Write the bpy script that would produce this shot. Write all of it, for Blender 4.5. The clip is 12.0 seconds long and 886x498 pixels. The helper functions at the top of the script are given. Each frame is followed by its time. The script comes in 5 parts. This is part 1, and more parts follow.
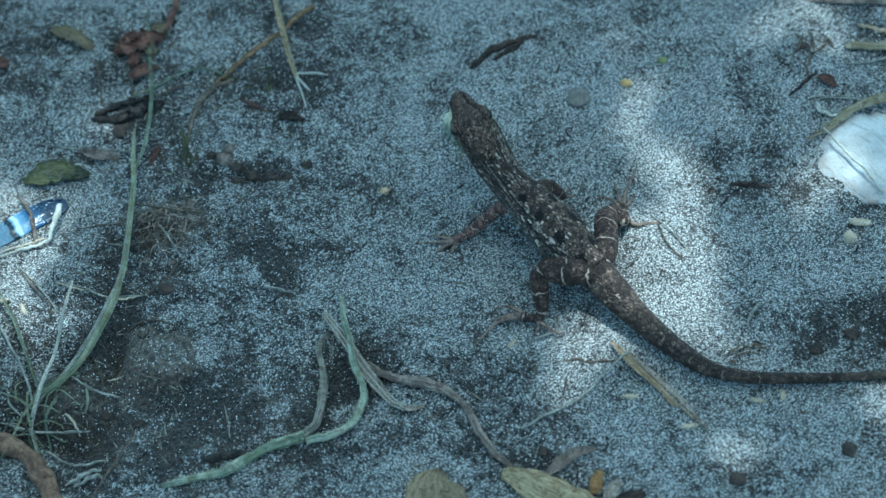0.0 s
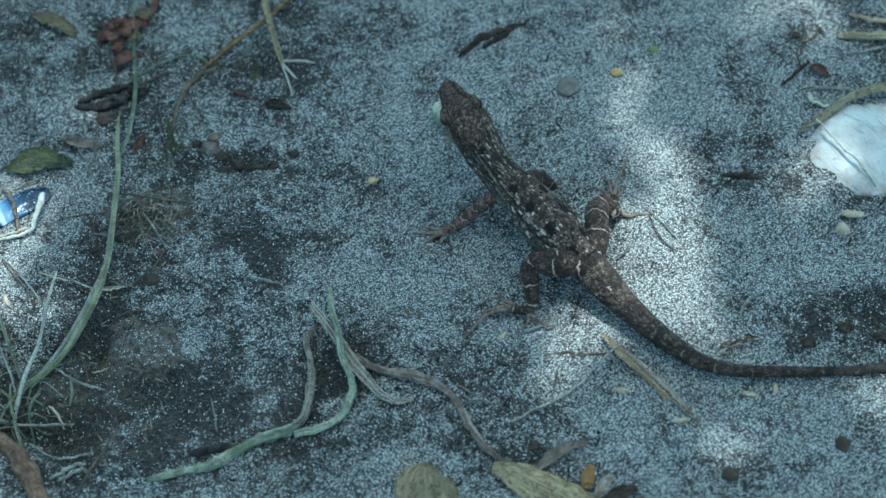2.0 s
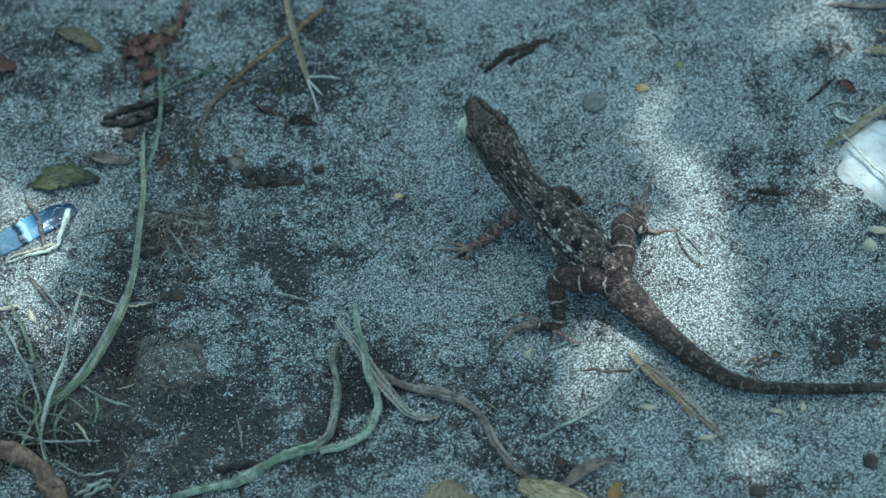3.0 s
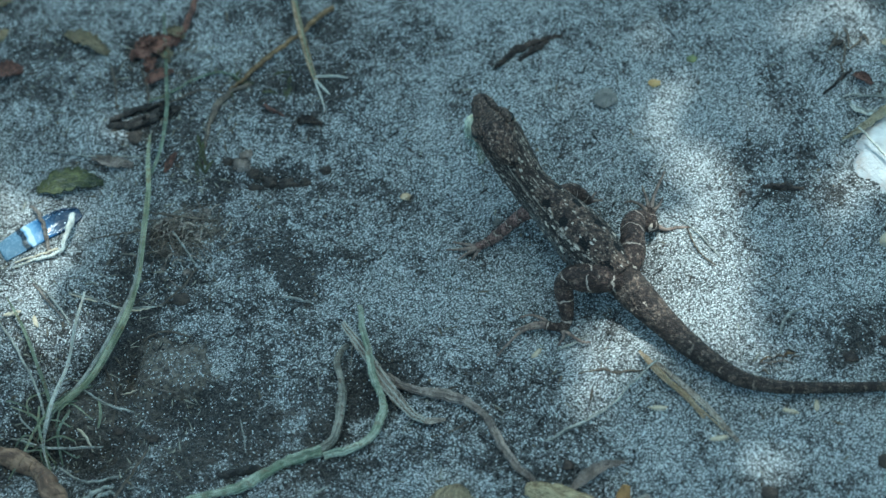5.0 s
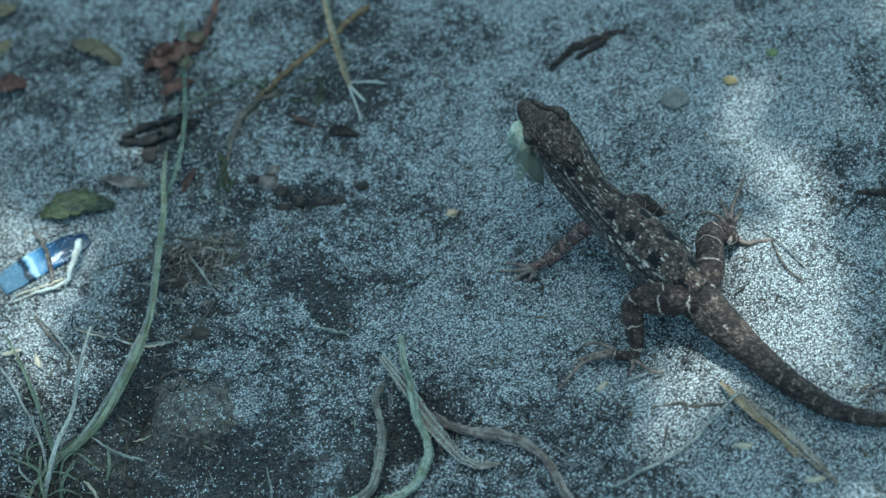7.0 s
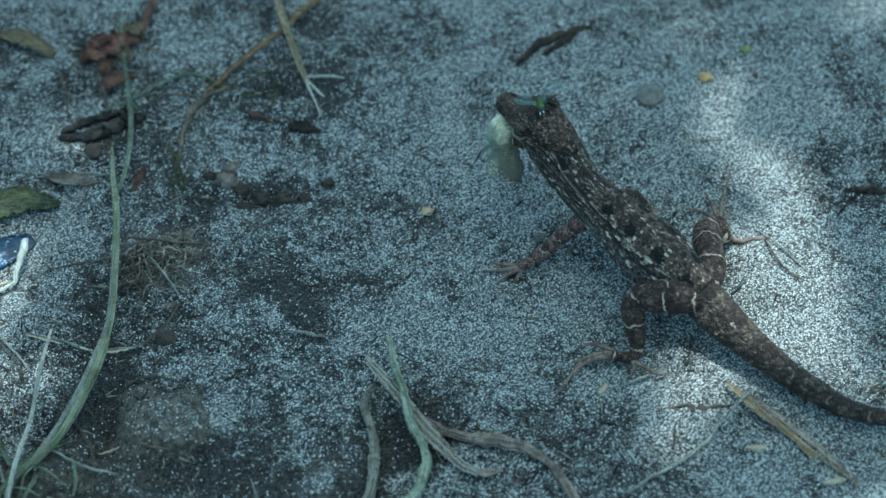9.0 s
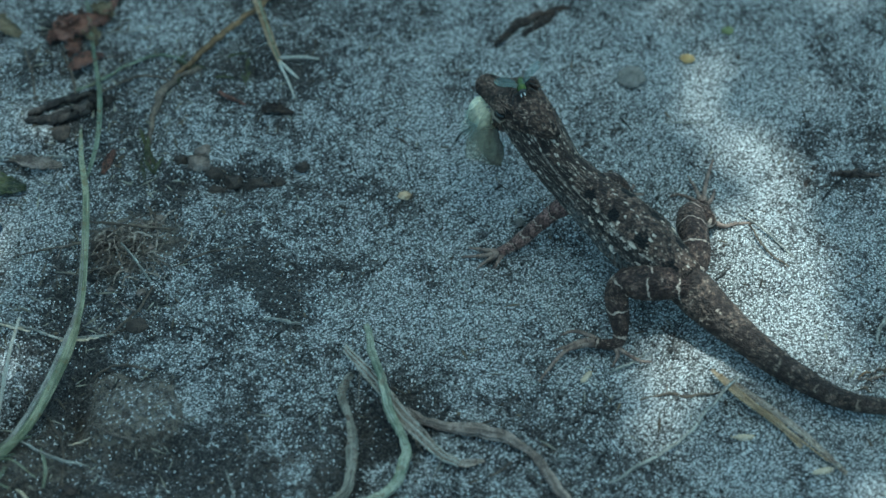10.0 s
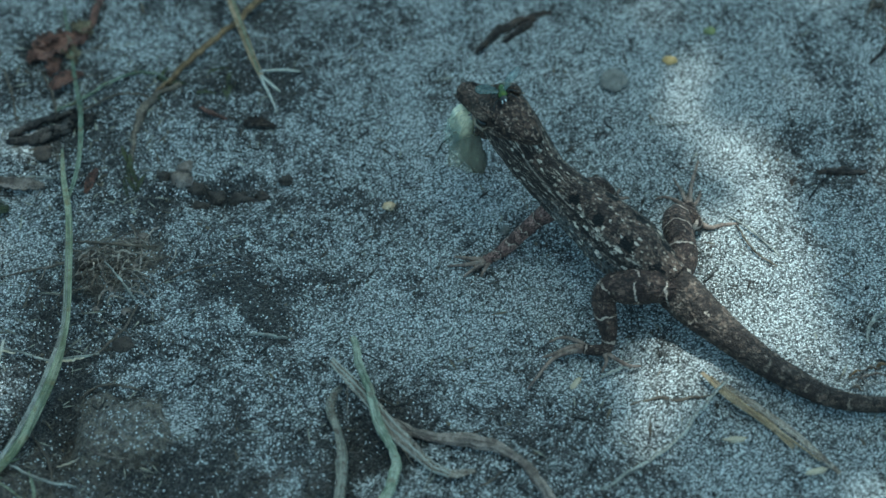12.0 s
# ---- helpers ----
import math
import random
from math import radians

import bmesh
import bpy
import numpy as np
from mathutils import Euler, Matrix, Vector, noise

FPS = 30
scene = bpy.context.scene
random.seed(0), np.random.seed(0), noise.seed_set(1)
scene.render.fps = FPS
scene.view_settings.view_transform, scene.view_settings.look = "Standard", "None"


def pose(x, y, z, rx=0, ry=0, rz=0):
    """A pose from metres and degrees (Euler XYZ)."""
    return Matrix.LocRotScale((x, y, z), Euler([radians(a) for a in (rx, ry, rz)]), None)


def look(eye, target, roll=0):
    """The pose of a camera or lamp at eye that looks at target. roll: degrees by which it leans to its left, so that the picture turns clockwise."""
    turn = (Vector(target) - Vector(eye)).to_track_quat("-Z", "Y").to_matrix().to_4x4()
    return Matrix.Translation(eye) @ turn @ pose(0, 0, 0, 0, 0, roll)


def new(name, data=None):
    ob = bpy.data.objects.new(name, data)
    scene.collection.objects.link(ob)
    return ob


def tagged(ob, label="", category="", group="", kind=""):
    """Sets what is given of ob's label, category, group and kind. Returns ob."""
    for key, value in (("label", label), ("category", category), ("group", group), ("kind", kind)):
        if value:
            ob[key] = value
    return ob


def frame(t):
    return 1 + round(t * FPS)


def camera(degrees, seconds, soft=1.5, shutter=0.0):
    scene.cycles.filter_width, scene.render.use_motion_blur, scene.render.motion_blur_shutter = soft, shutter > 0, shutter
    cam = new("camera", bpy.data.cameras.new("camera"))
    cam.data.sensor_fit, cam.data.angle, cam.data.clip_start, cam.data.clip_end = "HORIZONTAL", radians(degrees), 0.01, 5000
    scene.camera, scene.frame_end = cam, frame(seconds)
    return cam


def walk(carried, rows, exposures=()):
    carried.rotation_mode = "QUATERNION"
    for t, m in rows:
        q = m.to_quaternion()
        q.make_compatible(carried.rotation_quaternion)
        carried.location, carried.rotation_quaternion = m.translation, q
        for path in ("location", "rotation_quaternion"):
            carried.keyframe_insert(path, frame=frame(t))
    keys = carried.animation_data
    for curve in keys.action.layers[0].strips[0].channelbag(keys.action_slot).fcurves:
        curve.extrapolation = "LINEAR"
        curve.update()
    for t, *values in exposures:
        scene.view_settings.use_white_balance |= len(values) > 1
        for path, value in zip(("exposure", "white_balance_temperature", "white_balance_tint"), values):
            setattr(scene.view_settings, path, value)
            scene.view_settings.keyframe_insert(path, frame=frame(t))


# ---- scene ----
MM = 0.001
cam = camera(24, 12.0, soft=1.5)
PATH = [
    (0.0, pose(0.0481, -0.2811, 0.3862, 34.616, 2.923, 3.079)),
    (0.5, pose(0.0412, -0.2810, 0.3806, 35.375, 1.810, 2.499)),
    (1.0, pose(0.0464, -0.2812, 0.3828, 34.818, 1.997, 2.591)),
    (1.5, pose(0.0432, -0.2790, 0.3827, 34.494, 2.006, 2.802)),
    (2.0, pose(0.0433, -0.2767, 0.3830, 34.118, 2.129, 2.739)),
    (2.5, pose(0.0441, -0.2768, 0.3837, 34.464, 2.448, 2.712)),
    (3.0, pose(0.0423, -0.2756, 0.3827, 34.484, 2.609, 3.081)),
    (3.2, pose(0.0441, -0.2757, 0.3821, 34.579, 2.966, 3.169)),
    (4.8, look((0.0504, -0.2736, 0.3795), (-0.1215, 0.8575, -1.2610), -6.28)),
    (5, look((0.0545, -0.2711, 0.3757), (-0.1441, 0.8535, -1.2661), -7.84)),
    (5.5, look((0.0658, -0.2670, 0.3688), (-0.2090, 0.8608, -1.2599), -11.38)),
    (6, look((0.0879, -0.2565, 0.3579), (-0.1929, 0.8709, -1.2700), -10.44)),
    (6.5, look((0.0799, -0.2519, 0.3407), (-0.2489, 0.8754, -1.2783), -12.29)),
    (6.7, look((0.0690, -0.2456, 0.3354), (-0.2442, 0.8951, -1.2772), -12.32)),
    (8.3, look((0.0108, -0.2454, 0.3110), (-0.0224, 0.9608, -1.2840), -1.76)),
    (8.5, look((0.0052, -0.2450, 0.3104), (-0.0049, 0.9713, -1.2772), -1.01)),
    (9, look((0.0038, -0.2441, 0.3067), (-0.0019, 0.9740, -1.2796), -1.29)),
    (9.5, look((-0.0008, -0.2412, 0.3027), (0.0319, 0.9770, -1.2831), 0.11)),
    (10, look((-0.0000, -0.2386, 0.2998), (0.0351, 0.9669, -1.2956), 0.21)),
    (10.5, look((-0.0019, -0.2385, 0.3002), (0.0306, 0.9680, -1.2946), -0.52)),
    (11, look((0.0005, -0.2372, 0.3002), (0.0330, 0.9650, -1.2978), -0.54)),
    (11.5, look((0.0032, -0.2374, 0.3006), (0.0336, 0.9717, -1.2923), -1.11)),
    (12, look((0.0033, -0.2373, 0.2983), (0.0350, 0.9746, -1.2924), -1.57)),
]

# the tone cools and darkens a little on the way
walk(cam, PATH, exposures=[(0.0, 1.06, 4880, -35), (1.5, 1.04, 5060, -35), (2.5, 1.02, 5200, -34), (6.2, 1.11, 5230, -34), (6.7, 1.05, 5110, -34), (8.4, 0.99, 5060, -35), (9.5, 0.92, 5180, -37), (12.0, 0.89, 5230, -37)])

# ---- light: open shade with flecks of sun, shaped by an added unseen shrub ----
SUN_TO = Vector((0.10, 0.18, 0.98)).normalized()
world = bpy.data.worlds.new("sky")
world.use_nodes = True
scene.world = world
sky = world.node_tree.nodes.new("ShaderNodeTexSky")
sky.sky_type = "NISHITA"
sky.sun_disc = False
sky.air_density, sky.dust_density, sky.ozone_density = 0.7, 2.5, 0.6
sky.sun_elevation = math.asin(SUN_TO.z)
sky.sun_rotation = math.atan2(SUN_TO.x, SUN_TO.y)
background = world.node_tree.nodes["Background"]
background.inputs["Strength"].default_value = 0.15
world.node_tree.links.new(sky.outputs[0], background.inputs["Color"])
sun = new("sun", bpy.data.lights.new("sun", "SUN"))
sun.data.energy, sun.data.angle, sun.data.color = 2.8, radians(0.5), (1.0, 0.85, 0.93)
sun.matrix_basis = look(SUN_TO * 3, (0, 0, 0))


# ---- node helpers ----
class Nodes:
    """A small wrapper to write node materials briefly."""

    def __init__(self, name):
        self.mat = bpy.data.materials.new(name)
        self.mat.use_nodes = True
        self.tree = self.mat.node_tree
        self.shader = self.tree.nodes["Principled BSDF"]

    def add(self, kind, operation="", data_type="", interpolation_type="", feature="", attribute_name="", uv_map=""):
        node = self.tree.nodes.new(kind)
        if operation:
            node.operation = operation
        if data_type:
            node.data_type = data_type
        if interpolation_type:
            node.interpolation_type = interpolation_type
        if feature:
            node.feature = feature
        if attribute_name:
            node.attribute_name = attribute_name
        if uv_map:
            node.uv_map = uv_map
        return node

    def put(self, socket, value):
        if isinstance(value, bpy.types.NodeSocket):
            self.tree.links.new(value, socket)
        else:
            socket.default_value = value

    def op(self, kind, a, b=0.0, c=0.0):
        node = self.add("ShaderNodeMath", operation=kind)
        for socket, value in zip(node.inputs, (a, b, c)):
            self.put(socket, value)
        return node.outputs[0]

    def step(self, value, low, high, to_low=0.0, to_high=1.0):
        node = self.add("ShaderNodeMapRange", interpolation_type="SMOOTHSTEP")
        for socket, v in zip(node.inputs, (value, low, high, to_low, to_high)):
            self.put(socket, v)
        return node.outputs[0]

    def mix(self, factor, a, b):
        node = self.add("ShaderNodeMix", data_type="RGBA")
        self.put(node.inputs[0], factor)
        self.put(node.inputs[6], a if not isinstance(a, tuple) else (*a, 1))
        self.put(node.inputs[7], b if not isinstance(b, tuple) else (*b, 1))
        return node.outputs[2]

    def coords(self):
        return self.add("ShaderNodeTexCoord").outputs["Object"]

    def noise(self, where, scale, detail=3.0, rough=0.55):
        node = self.add("ShaderNodeTexNoise")
        self.put(node.inputs["Vector"], where)
        node.inputs["Scale"].default_value, node.inputs["Detail"].default_value, node.inputs["Roughness"].default_value = scale, detail, rough
        return node.outputs[0]

    def add_noise(self, where, scale):
        """A vector of noise about nought, to bend other patterns by."""
        node = self.add("ShaderNodeTexNoise")
        self.put(node.inputs["Vector"], where)
        node.inputs["Scale"].default_value = scale
        return self.stretch_from(node.outputs["Color"], 0.5)

    def stretch_from(self, value, middle):
        node = self.add("ShaderNodeVectorMath", operation="SUBTRACT")
        self.put(node.inputs[0], value)
        node.inputs[1].default_value = (middle, middle, middle)
        return node.outputs[0]

    def cells(self, where, scale, feature="F1"):
        node = self.add("ShaderNodeTexVoronoi", feature=feature)
        self.put(node.inputs["Vector"], where)
        node.inputs["Scale"].default_value = scale
        return node

    def stretch(self, where, x, y, z):
        node = self.add("ShaderNodeVectorMath", operation="MULTIPLY")
        self.put(node.inputs[0], where)
        node.inputs[1].default_value = (x, y, z)
        return node.outputs[0]

    def attr(self, name):
        return self.add("ShaderNodeAttribute", attribute_name=name)

    def finish(self, color, rough=0.7, height=None, depth=0.0002, strength=0.6, **more):
        self.put(self.shader.inputs["Base Color"], color if not isinstance(color, tuple) else (*color, 1))
        self.put(self.shader.inputs["Roughness"], rough)
        if height is not None:
            bump = self.add("ShaderNodeBump")
            bump.inputs["Strength"].default_value, bump.inputs["Distance"].default_value = strength, depth
            self.put(bump.inputs["Height"], height)
            self.put(self.shader.inputs["Normal"], bump.outputs[0])
        for key, value in more.items():
            self.put(self.shader.inputs[key.replace("_", " ")], value)
        return self.mat


def plant(name, c1, c2, spots=None, rough=0.65, scale=400, grain=2500, depth=0.0004, streak=None, veins=False, **more):
    """Dead or living plant matter: two tones at a large and a small scale, fibres along it, stains, fine relief."""
    n = Nodes(name)
    where = n.coords()
    big, fine = n.noise(where, scale, 4, 0.6), n.noise(where, grain, 3, 0.7)
    color = n.mix(n.step(big, 0.38, 0.62), c1, c2)
    height = n.op("ADD", big, n.op("MULTIPLY", fine, 0.6))
    if streak:
        uv = n.add("ShaderNodeUVMap", uv_map="skin").outputs[0]
        fibres = n.noise(n.stretch(uv, streak[0], streak[1], 1), 1.0, 4, 0.65)
        color = n.mix(n.step(fibres, 0.52, 0.62, 0, 0.7), color, tuple(v * 0.35 for v in c1))
        color = n.mix(n.step(fibres, 0.46, 0.38, 0, 0.7), color, tuple(min(1.0, v * 1.45) for v in c2))
        height = n.op("SUBTRACT", n.op("MULTIPLY", height, 0.6), n.op("MULTIPLY", fibres, 1.6))
        if veins:
            split = n.add("ShaderNodeSeparateXYZ")
            n.put(split.inputs[0], uv)
            side = n.op("ABSOLUTE", split.outputs[1])
            ribs = n.op("FRACT", n.op("ADD", n.op("MULTIPLY", split.outputs[0], 420), n.op("MULTIPLY", side, -2.4)))
            rib = n.op("MAXIMUM", n.step(side, 0.012, 0.03, 1, 0), n.step(n.op("ABSOLUTE", n.op("SUBTRACT", ribs, 0.5)), 0.03, 0.09, 0.55, 0))
            color = n.mix(n.op("MULTIPLY", rib, 0.6), color, tuple(min(1.0, v * 1.3) for v in c2))
            height = n.op("ADD", height, n.op("MULTIPLY", rib, 0.7))
    color = n.mix(n.step(fine, 0.48, 0.72, 0.0, 0.5), color, tuple(v * 0.4 for v in c1))
    if spots:
        color = n.mix(n.step(n.noise(where, scale * 2.1, 5, 0.75), 0.53, 0.62, 0, 0.9), color, spots)
    color = n.mix(n.op("MULTIPLY", n.add("ShaderNodeObjectInfo").outputs["Random"], 0.25), color, tuple(v * 0.6 for v in c2))
    return n.finish(color, n.step(big, 0.3, 0.7, rough - 0.1, rough + 0.1), height, depth, 0.9, Specular_IOR_Level=0.35, **more)


def sand_material():
    """Grey quartz sand mixed with dark humus; each grain has its own tone."""
    n = Nodes("sandy_soil")
    where = n.coords()
    # humus amount, with pale sun flecks and dark shaded hollows painted in
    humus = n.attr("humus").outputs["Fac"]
    loam = n.attr("loam").outputs["Fac"]
    bent = n.add("ShaderNodeVectorMath", operation="ADD")
    n.put(bent.inputs[0], where)
    n.put(bent.inputs[1], n.stretch(n.add_noise(where, 700), 0.0016, 0.0016, 0.0016))
    where2 = bent.outputs[0]
    grain = n.cells(where, 3300)
    tone = n.add("ShaderNodeSeparateColor")
    n.put(tone.inputs[0], grain.outputs["Color"])
    clump = n.noise(where2, 420, 5, 0.72)
    speck = n.noise(where2, 1150, 3, 0.65)
    patch = n.noise(where, 120, 3, 0.6)
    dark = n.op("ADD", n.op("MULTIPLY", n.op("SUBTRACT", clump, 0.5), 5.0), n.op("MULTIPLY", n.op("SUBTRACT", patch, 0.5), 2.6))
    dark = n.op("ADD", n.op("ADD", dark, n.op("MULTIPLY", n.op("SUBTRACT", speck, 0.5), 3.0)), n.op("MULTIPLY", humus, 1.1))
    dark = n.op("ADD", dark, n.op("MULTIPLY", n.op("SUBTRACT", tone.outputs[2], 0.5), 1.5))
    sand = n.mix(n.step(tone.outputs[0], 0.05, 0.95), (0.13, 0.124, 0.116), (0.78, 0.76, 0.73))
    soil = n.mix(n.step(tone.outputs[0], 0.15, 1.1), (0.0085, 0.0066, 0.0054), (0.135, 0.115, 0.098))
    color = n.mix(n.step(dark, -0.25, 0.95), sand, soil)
    # clear quartz grains lie singly on both
    glint = n.op("SUBTRACT", tone.outputs[1], n.op("MULTIPLY", n.step(dark, -0.6, 0.9), 0.105))
    color = n.mix(n.step(glint, 0.85, 0.885), color, (0.92, 0.91, 0.89))
    # shade between the grains, painted dark for crisper relief
    color = n.mix(n.step(grain.outputs["Distance"], 0.42, 0.72, 0.0, 0.75), color, (0.020, 0.018, 0.016))
    # loamy patches bind the grains with tan dust
    dust = n.op("MULTIPLY", n.step(n.op("ADD", loam, n.op("SUBTRACT", clump, 0.5)), 0.15, 0.6), n.step(tone.outputs[1], 0.78, 0.9, 0.85, 0.1))
    color = n.mix(dust, color, n.mix(n.step(n.noise(where, 900, 3), 0.4, 0.6), (0.072, 0.054, 0.039), (0.215, 0.172, 0.130)))
    brown = n.step(grain.outputs["Distance"], 0.0, 0.16, 0.6, 0.0)
    color = n.mix(brown, color, (0.10, 0.062, 0.042))
    height = n.op("ADD", n.op("SUBTRACT", 0.6, grain.outputs["Distance"]), n.op("MULTIPLY", clump, 1.6))
    height = n.op("ADD", height, n.op("MULTIPLY", speck, 0.7))
    return n.finish(color, n.step(tone.outputs[2], 0.5, 1.0, 0.85, 0.3), height, 0.0006, 1.0)


def grain_material():
    n = Nodes("quartz_grains")
    rnd = n.add("ShaderNodeNewGeometry").outputs["Random Per Island"]
    color = n.mix(n.step(rnd, 0.15, 0.5), (0.022, 0.020, 0.019), (0.22, 0.212, 0.20))
    color = n.mix(n.step(rnd, 0.68, 0.9), color, (0.90, 0.89, 0.87))
    return n.finish(color, 0.25)


def litter_material():
    n = Nodes("humus_crumbs")
    rnd = n.add("ShaderNodeNewGeometry").outputs["Random Per Island"]
    color = n.mix(n.step(rnd, 0.3, 0.7), (0.018, 0.016, 0.014), (0.06, 0.045, 0.032))
    color = n.mix(n.step(rnd, 0.85, 0.95), color, (0.17, 0.13, 0.085))
    return n.finish(color, 0.9, n.noise(n.coords(), 3000), 0.0003)


def skin_material(name, kind):
    """Keeled brown scales; u runs along the body in metres, v round it, nought on the back."""
    n = Nodes(name)
    uv = n.add("ShaderNodeUVMap", uv_map="skin").outputs[0]
    split = n.add("ShaderNodeSeparateXYZ")
    n.put(split.inputs[0], uv)
    u, v = split.outputs[0], split.outputs[1]
    side = n.op("ABSOLUTE", v)
    where = n.coords()
    blotch, fine = n.noise(where, 420, 4, 0.65), n.noise(where, 1700, 3, 0.7)
    scales = n.cells(n.stretch(uv, 2300, 92 if kind == "torso" else 50, 1), 1.0)
    tone = n.add("ShaderNodeSeparateColor")
    n.put(tone.inputs[0], scales.outputs["Color"])
    BLACK, PALE = (0.005, 0.004, 0.004), (0.70, 0.57, 0.45)

    def near(value, centre, inner, outer):
        return n.step(n.op("ABSOLUTE", n.op("SUBTRACT", value, centre)), inner, outer, 1, 0)

    def both(a, b):
        return n.op("MULTIPLY", a, b)

    def marks(along, round_, small, large, share):
        """Separate short marks, stretched along the body."""
        spot = n.cells(n.stretch(uv, along, round_, 1), 1.0)
        pick = n.add("ShaderNodeSeparateColor")
        n.put(pick.inputs[0], spot.outputs["Color"])
        edge = n.op("ADD", spot.outputs["Distance"], n.op("MULTIPLY", n.op("SUBTRACT", fine, 0.5), 0.9))
        return both(n.step(edge, small, large, 1, 0), n.op("LESS_THAN", pick.outputs[0], share))

    if kind == "leg":
        color = n.mix(n.step(blotch, 0.35, 0.65), (0.036, 0.022, 0.017), (0.105, 0.064, 0.050))
    elif kind == "arm":
        color = n.mix(n.step(blotch, 0.35, 0.65), (0.17, 0.09, 0.075), (0.42, 0.25, 0.21))
    elif kind == "head":
        color = n.mix(n.step(blotch, 0.36, 0.64), (0.024, 0.015, 0.011), (0.105, 0.064, 0.045))
    elif kind == "tail":
        color = n.mix(n.step(blotch, 0.36, 0.62), (0.032, 0.023, 0.018), (0.105, 0.076, 0.060))
    else:
        back = n.mix(n.step(blotch, 0.38, 0.60), (0.034, 0.022, 0.017), (0.15, 0.098, 0.072))
        flank = n.mix(n.step(blotch, 0.40, 0.62), (0.026, 0.020, 0.017), (0.095, 0.072, 0.058))
        color = n.mix(n.step(n.op("ADD", side, n.op("MULTIPLY", n.op("SUBTRACT", blotch, 0.5), 0.08)), 0.095, 0.125), back, flank)
    mottle = n.noise(where, 1150, 3, 0.6)
    color = n.mix(n.step(mottle, 0.54, 0.59, 0, 0.5 if kind == "torso" else 0.45), color, (0.23, 0.15, 0.108))
    color = n.mix(n.step(mottle, 0.46, 0.40, 0, 0.75), color, (0.012, 0.009, 0.008))
    # every scale has its own tone; the gaps between them are dark
    color = n.mix(n.step(tone.outputs[0], 0.0, 0.45, 0.6, 0.0), color, (0.014, 0.009, 0.008))
    color = n.mix(both(n.step(tone.outputs[1], 0.86, 0.93), n.step(blotch, 0.42, 0.58, 0.3 if kind == "torso" else 0.08, 0.85 if kind == "torso" else 0.4)), color, (0.44, 0.34, 0.26))
    color = n.mix(n.step(scales.outputs["Distance"], 0.5, 0.8, 0.0, 0.6), color, (0.010, 0.007, 0.006))
    if kind in ("leg", "arm"):
        ring = n.op("FRACT", n.op("ADD", n.op("DIVIDE", u, 0.0033 if kind == "arm" else 0.0046), n.op("MULTIPLY", n.noise(where, 420 if kind == "arm" else 260, 3), 1.9 if kind == "arm" else 0.9)))
        color = n.mix(n.op("MULTIPLY", n.step(ring, 0.40, 0.66 if kind == "arm" else 0.86), 0.7 if kind == "arm" else 0.6), color, (0.024, 0.013, 0.011))
        color = n.mix(both(near(ring, 0.92, 0.02, 0.05), n.step(blotch, 0.38, 0.46)), color, (0.50, 0.39, 0.31))
        color = n.mix(both(marks(700, 9, 0.16, 0.26, 0.45), n.step(fine, 0.4, 0.55)), color, (0.40, 0.29, 0.22))
        color = n.mix(n.step(side, 0.34, 0.42, 0, 0.7), color, (0.34, 0.29, 0.25))
    if kind == "head":
        lines = n.noise(n.stretch(where, 260, 900, 500), 1.0, 2)
        color = n.mix(both(near(lines, 0.56, 0.012, 0.03), n.step(fine, 0.45, 0.55)), color, (0.34, 0.25, 0.19))
    if kind == "torso":
        color = n.mix(n.step(n.noise(where, 260, 3, 0.6), 0.56, 0.61, 0, 0.7), color, (0.022, 0.014, 0.011))
        color = n.mix(both(n.step(u, 0.012, 0.024, 0.3, 1), marks(520, 36, 0.20, 0.28, 0.42)), color, (0.52, 0.43, 0.35))
        # two rows of black blotches along the spine, each with a pale fleck behind it
        shift = n.op("MULTIPLY", n.op("SIGN", v), 0.0009)
        du = n.op("MULTIPLY", n.op("SUBTRACT", n.op("FRACT", n.op("DIVIDE", n.op("ADD", u, shift), 0.0064)), 0.5), 6.4)
        dv = n.op("MULTIPLY", n.op("SUBTRACT", side, 0.082), 40.0)
        far = n.op("SQRT", n.op("ADD", both(du, du), both(dv, dv)))
        far = n.op("ADD", far, n.op("MULTIPLY", n.op("SUBTRACT", mottle, 0.5), 2.6))
        color = n.mix(n.step(far, 1.2, 1.4, 1, 0), color, BLACK)
        behind = both(near(du, 1.5, 0.22, 0.45), near(dv, 0.5, 0.3, 0.55))
        color = n.mix(both(behind, n.step(fine, 0.42, 0.52)), color, PALE)
        # a thin pale line above each flank, dark and pale streaks and flecks below it
        wave = n.op("ADD", side, n.op("MULTIPLY", n.op("SUBTRACT", n.noise(where, 300, 2), 0.5), 0.06))
        color = n.mix(both(near(wave, 0.128, 0.004, 0.010), n.step(mottle, 0.47, 0.53)), color, (0.42, 0.34, 0.27))
        sides = both(n.step(side, 0.10, 0.13), n.step(side, 0.33, 0.38, 1, 0))
        streak = n.noise(n.stretch(uv, 130, 46, 1), 1.0, 2, 0.5)
        color = n.mix(both(sides, n.step(streak, 0.52, 0.58, 0, 0.85)), color, (0.012, 0.009, 0.008))
        color = n.mix(both(both(sides, n.step(mottle, 0.50, 0.56)), near(streak, 0.47, 0.008, 0.022)), color, (0.28, 0.24, 0.20))
        color = n.mix(both(both(sides, n.step(u, 0.012, 0.024, 0.15, 1)), marks(430, 30, 0.26, 0.34, 0.5)), color, PALE)
        color = n.mix(both(both(n.step(side, 0.19, 0.23), n.step(u, 0.012, 0.02, 0.2, 1)), n.step(fine, 0.44, 0.60, 0, 0.6)), color, (0.17, 0.165, 0.155))
        nape = n.step(u, 0.017, 0.023, 1, 0)
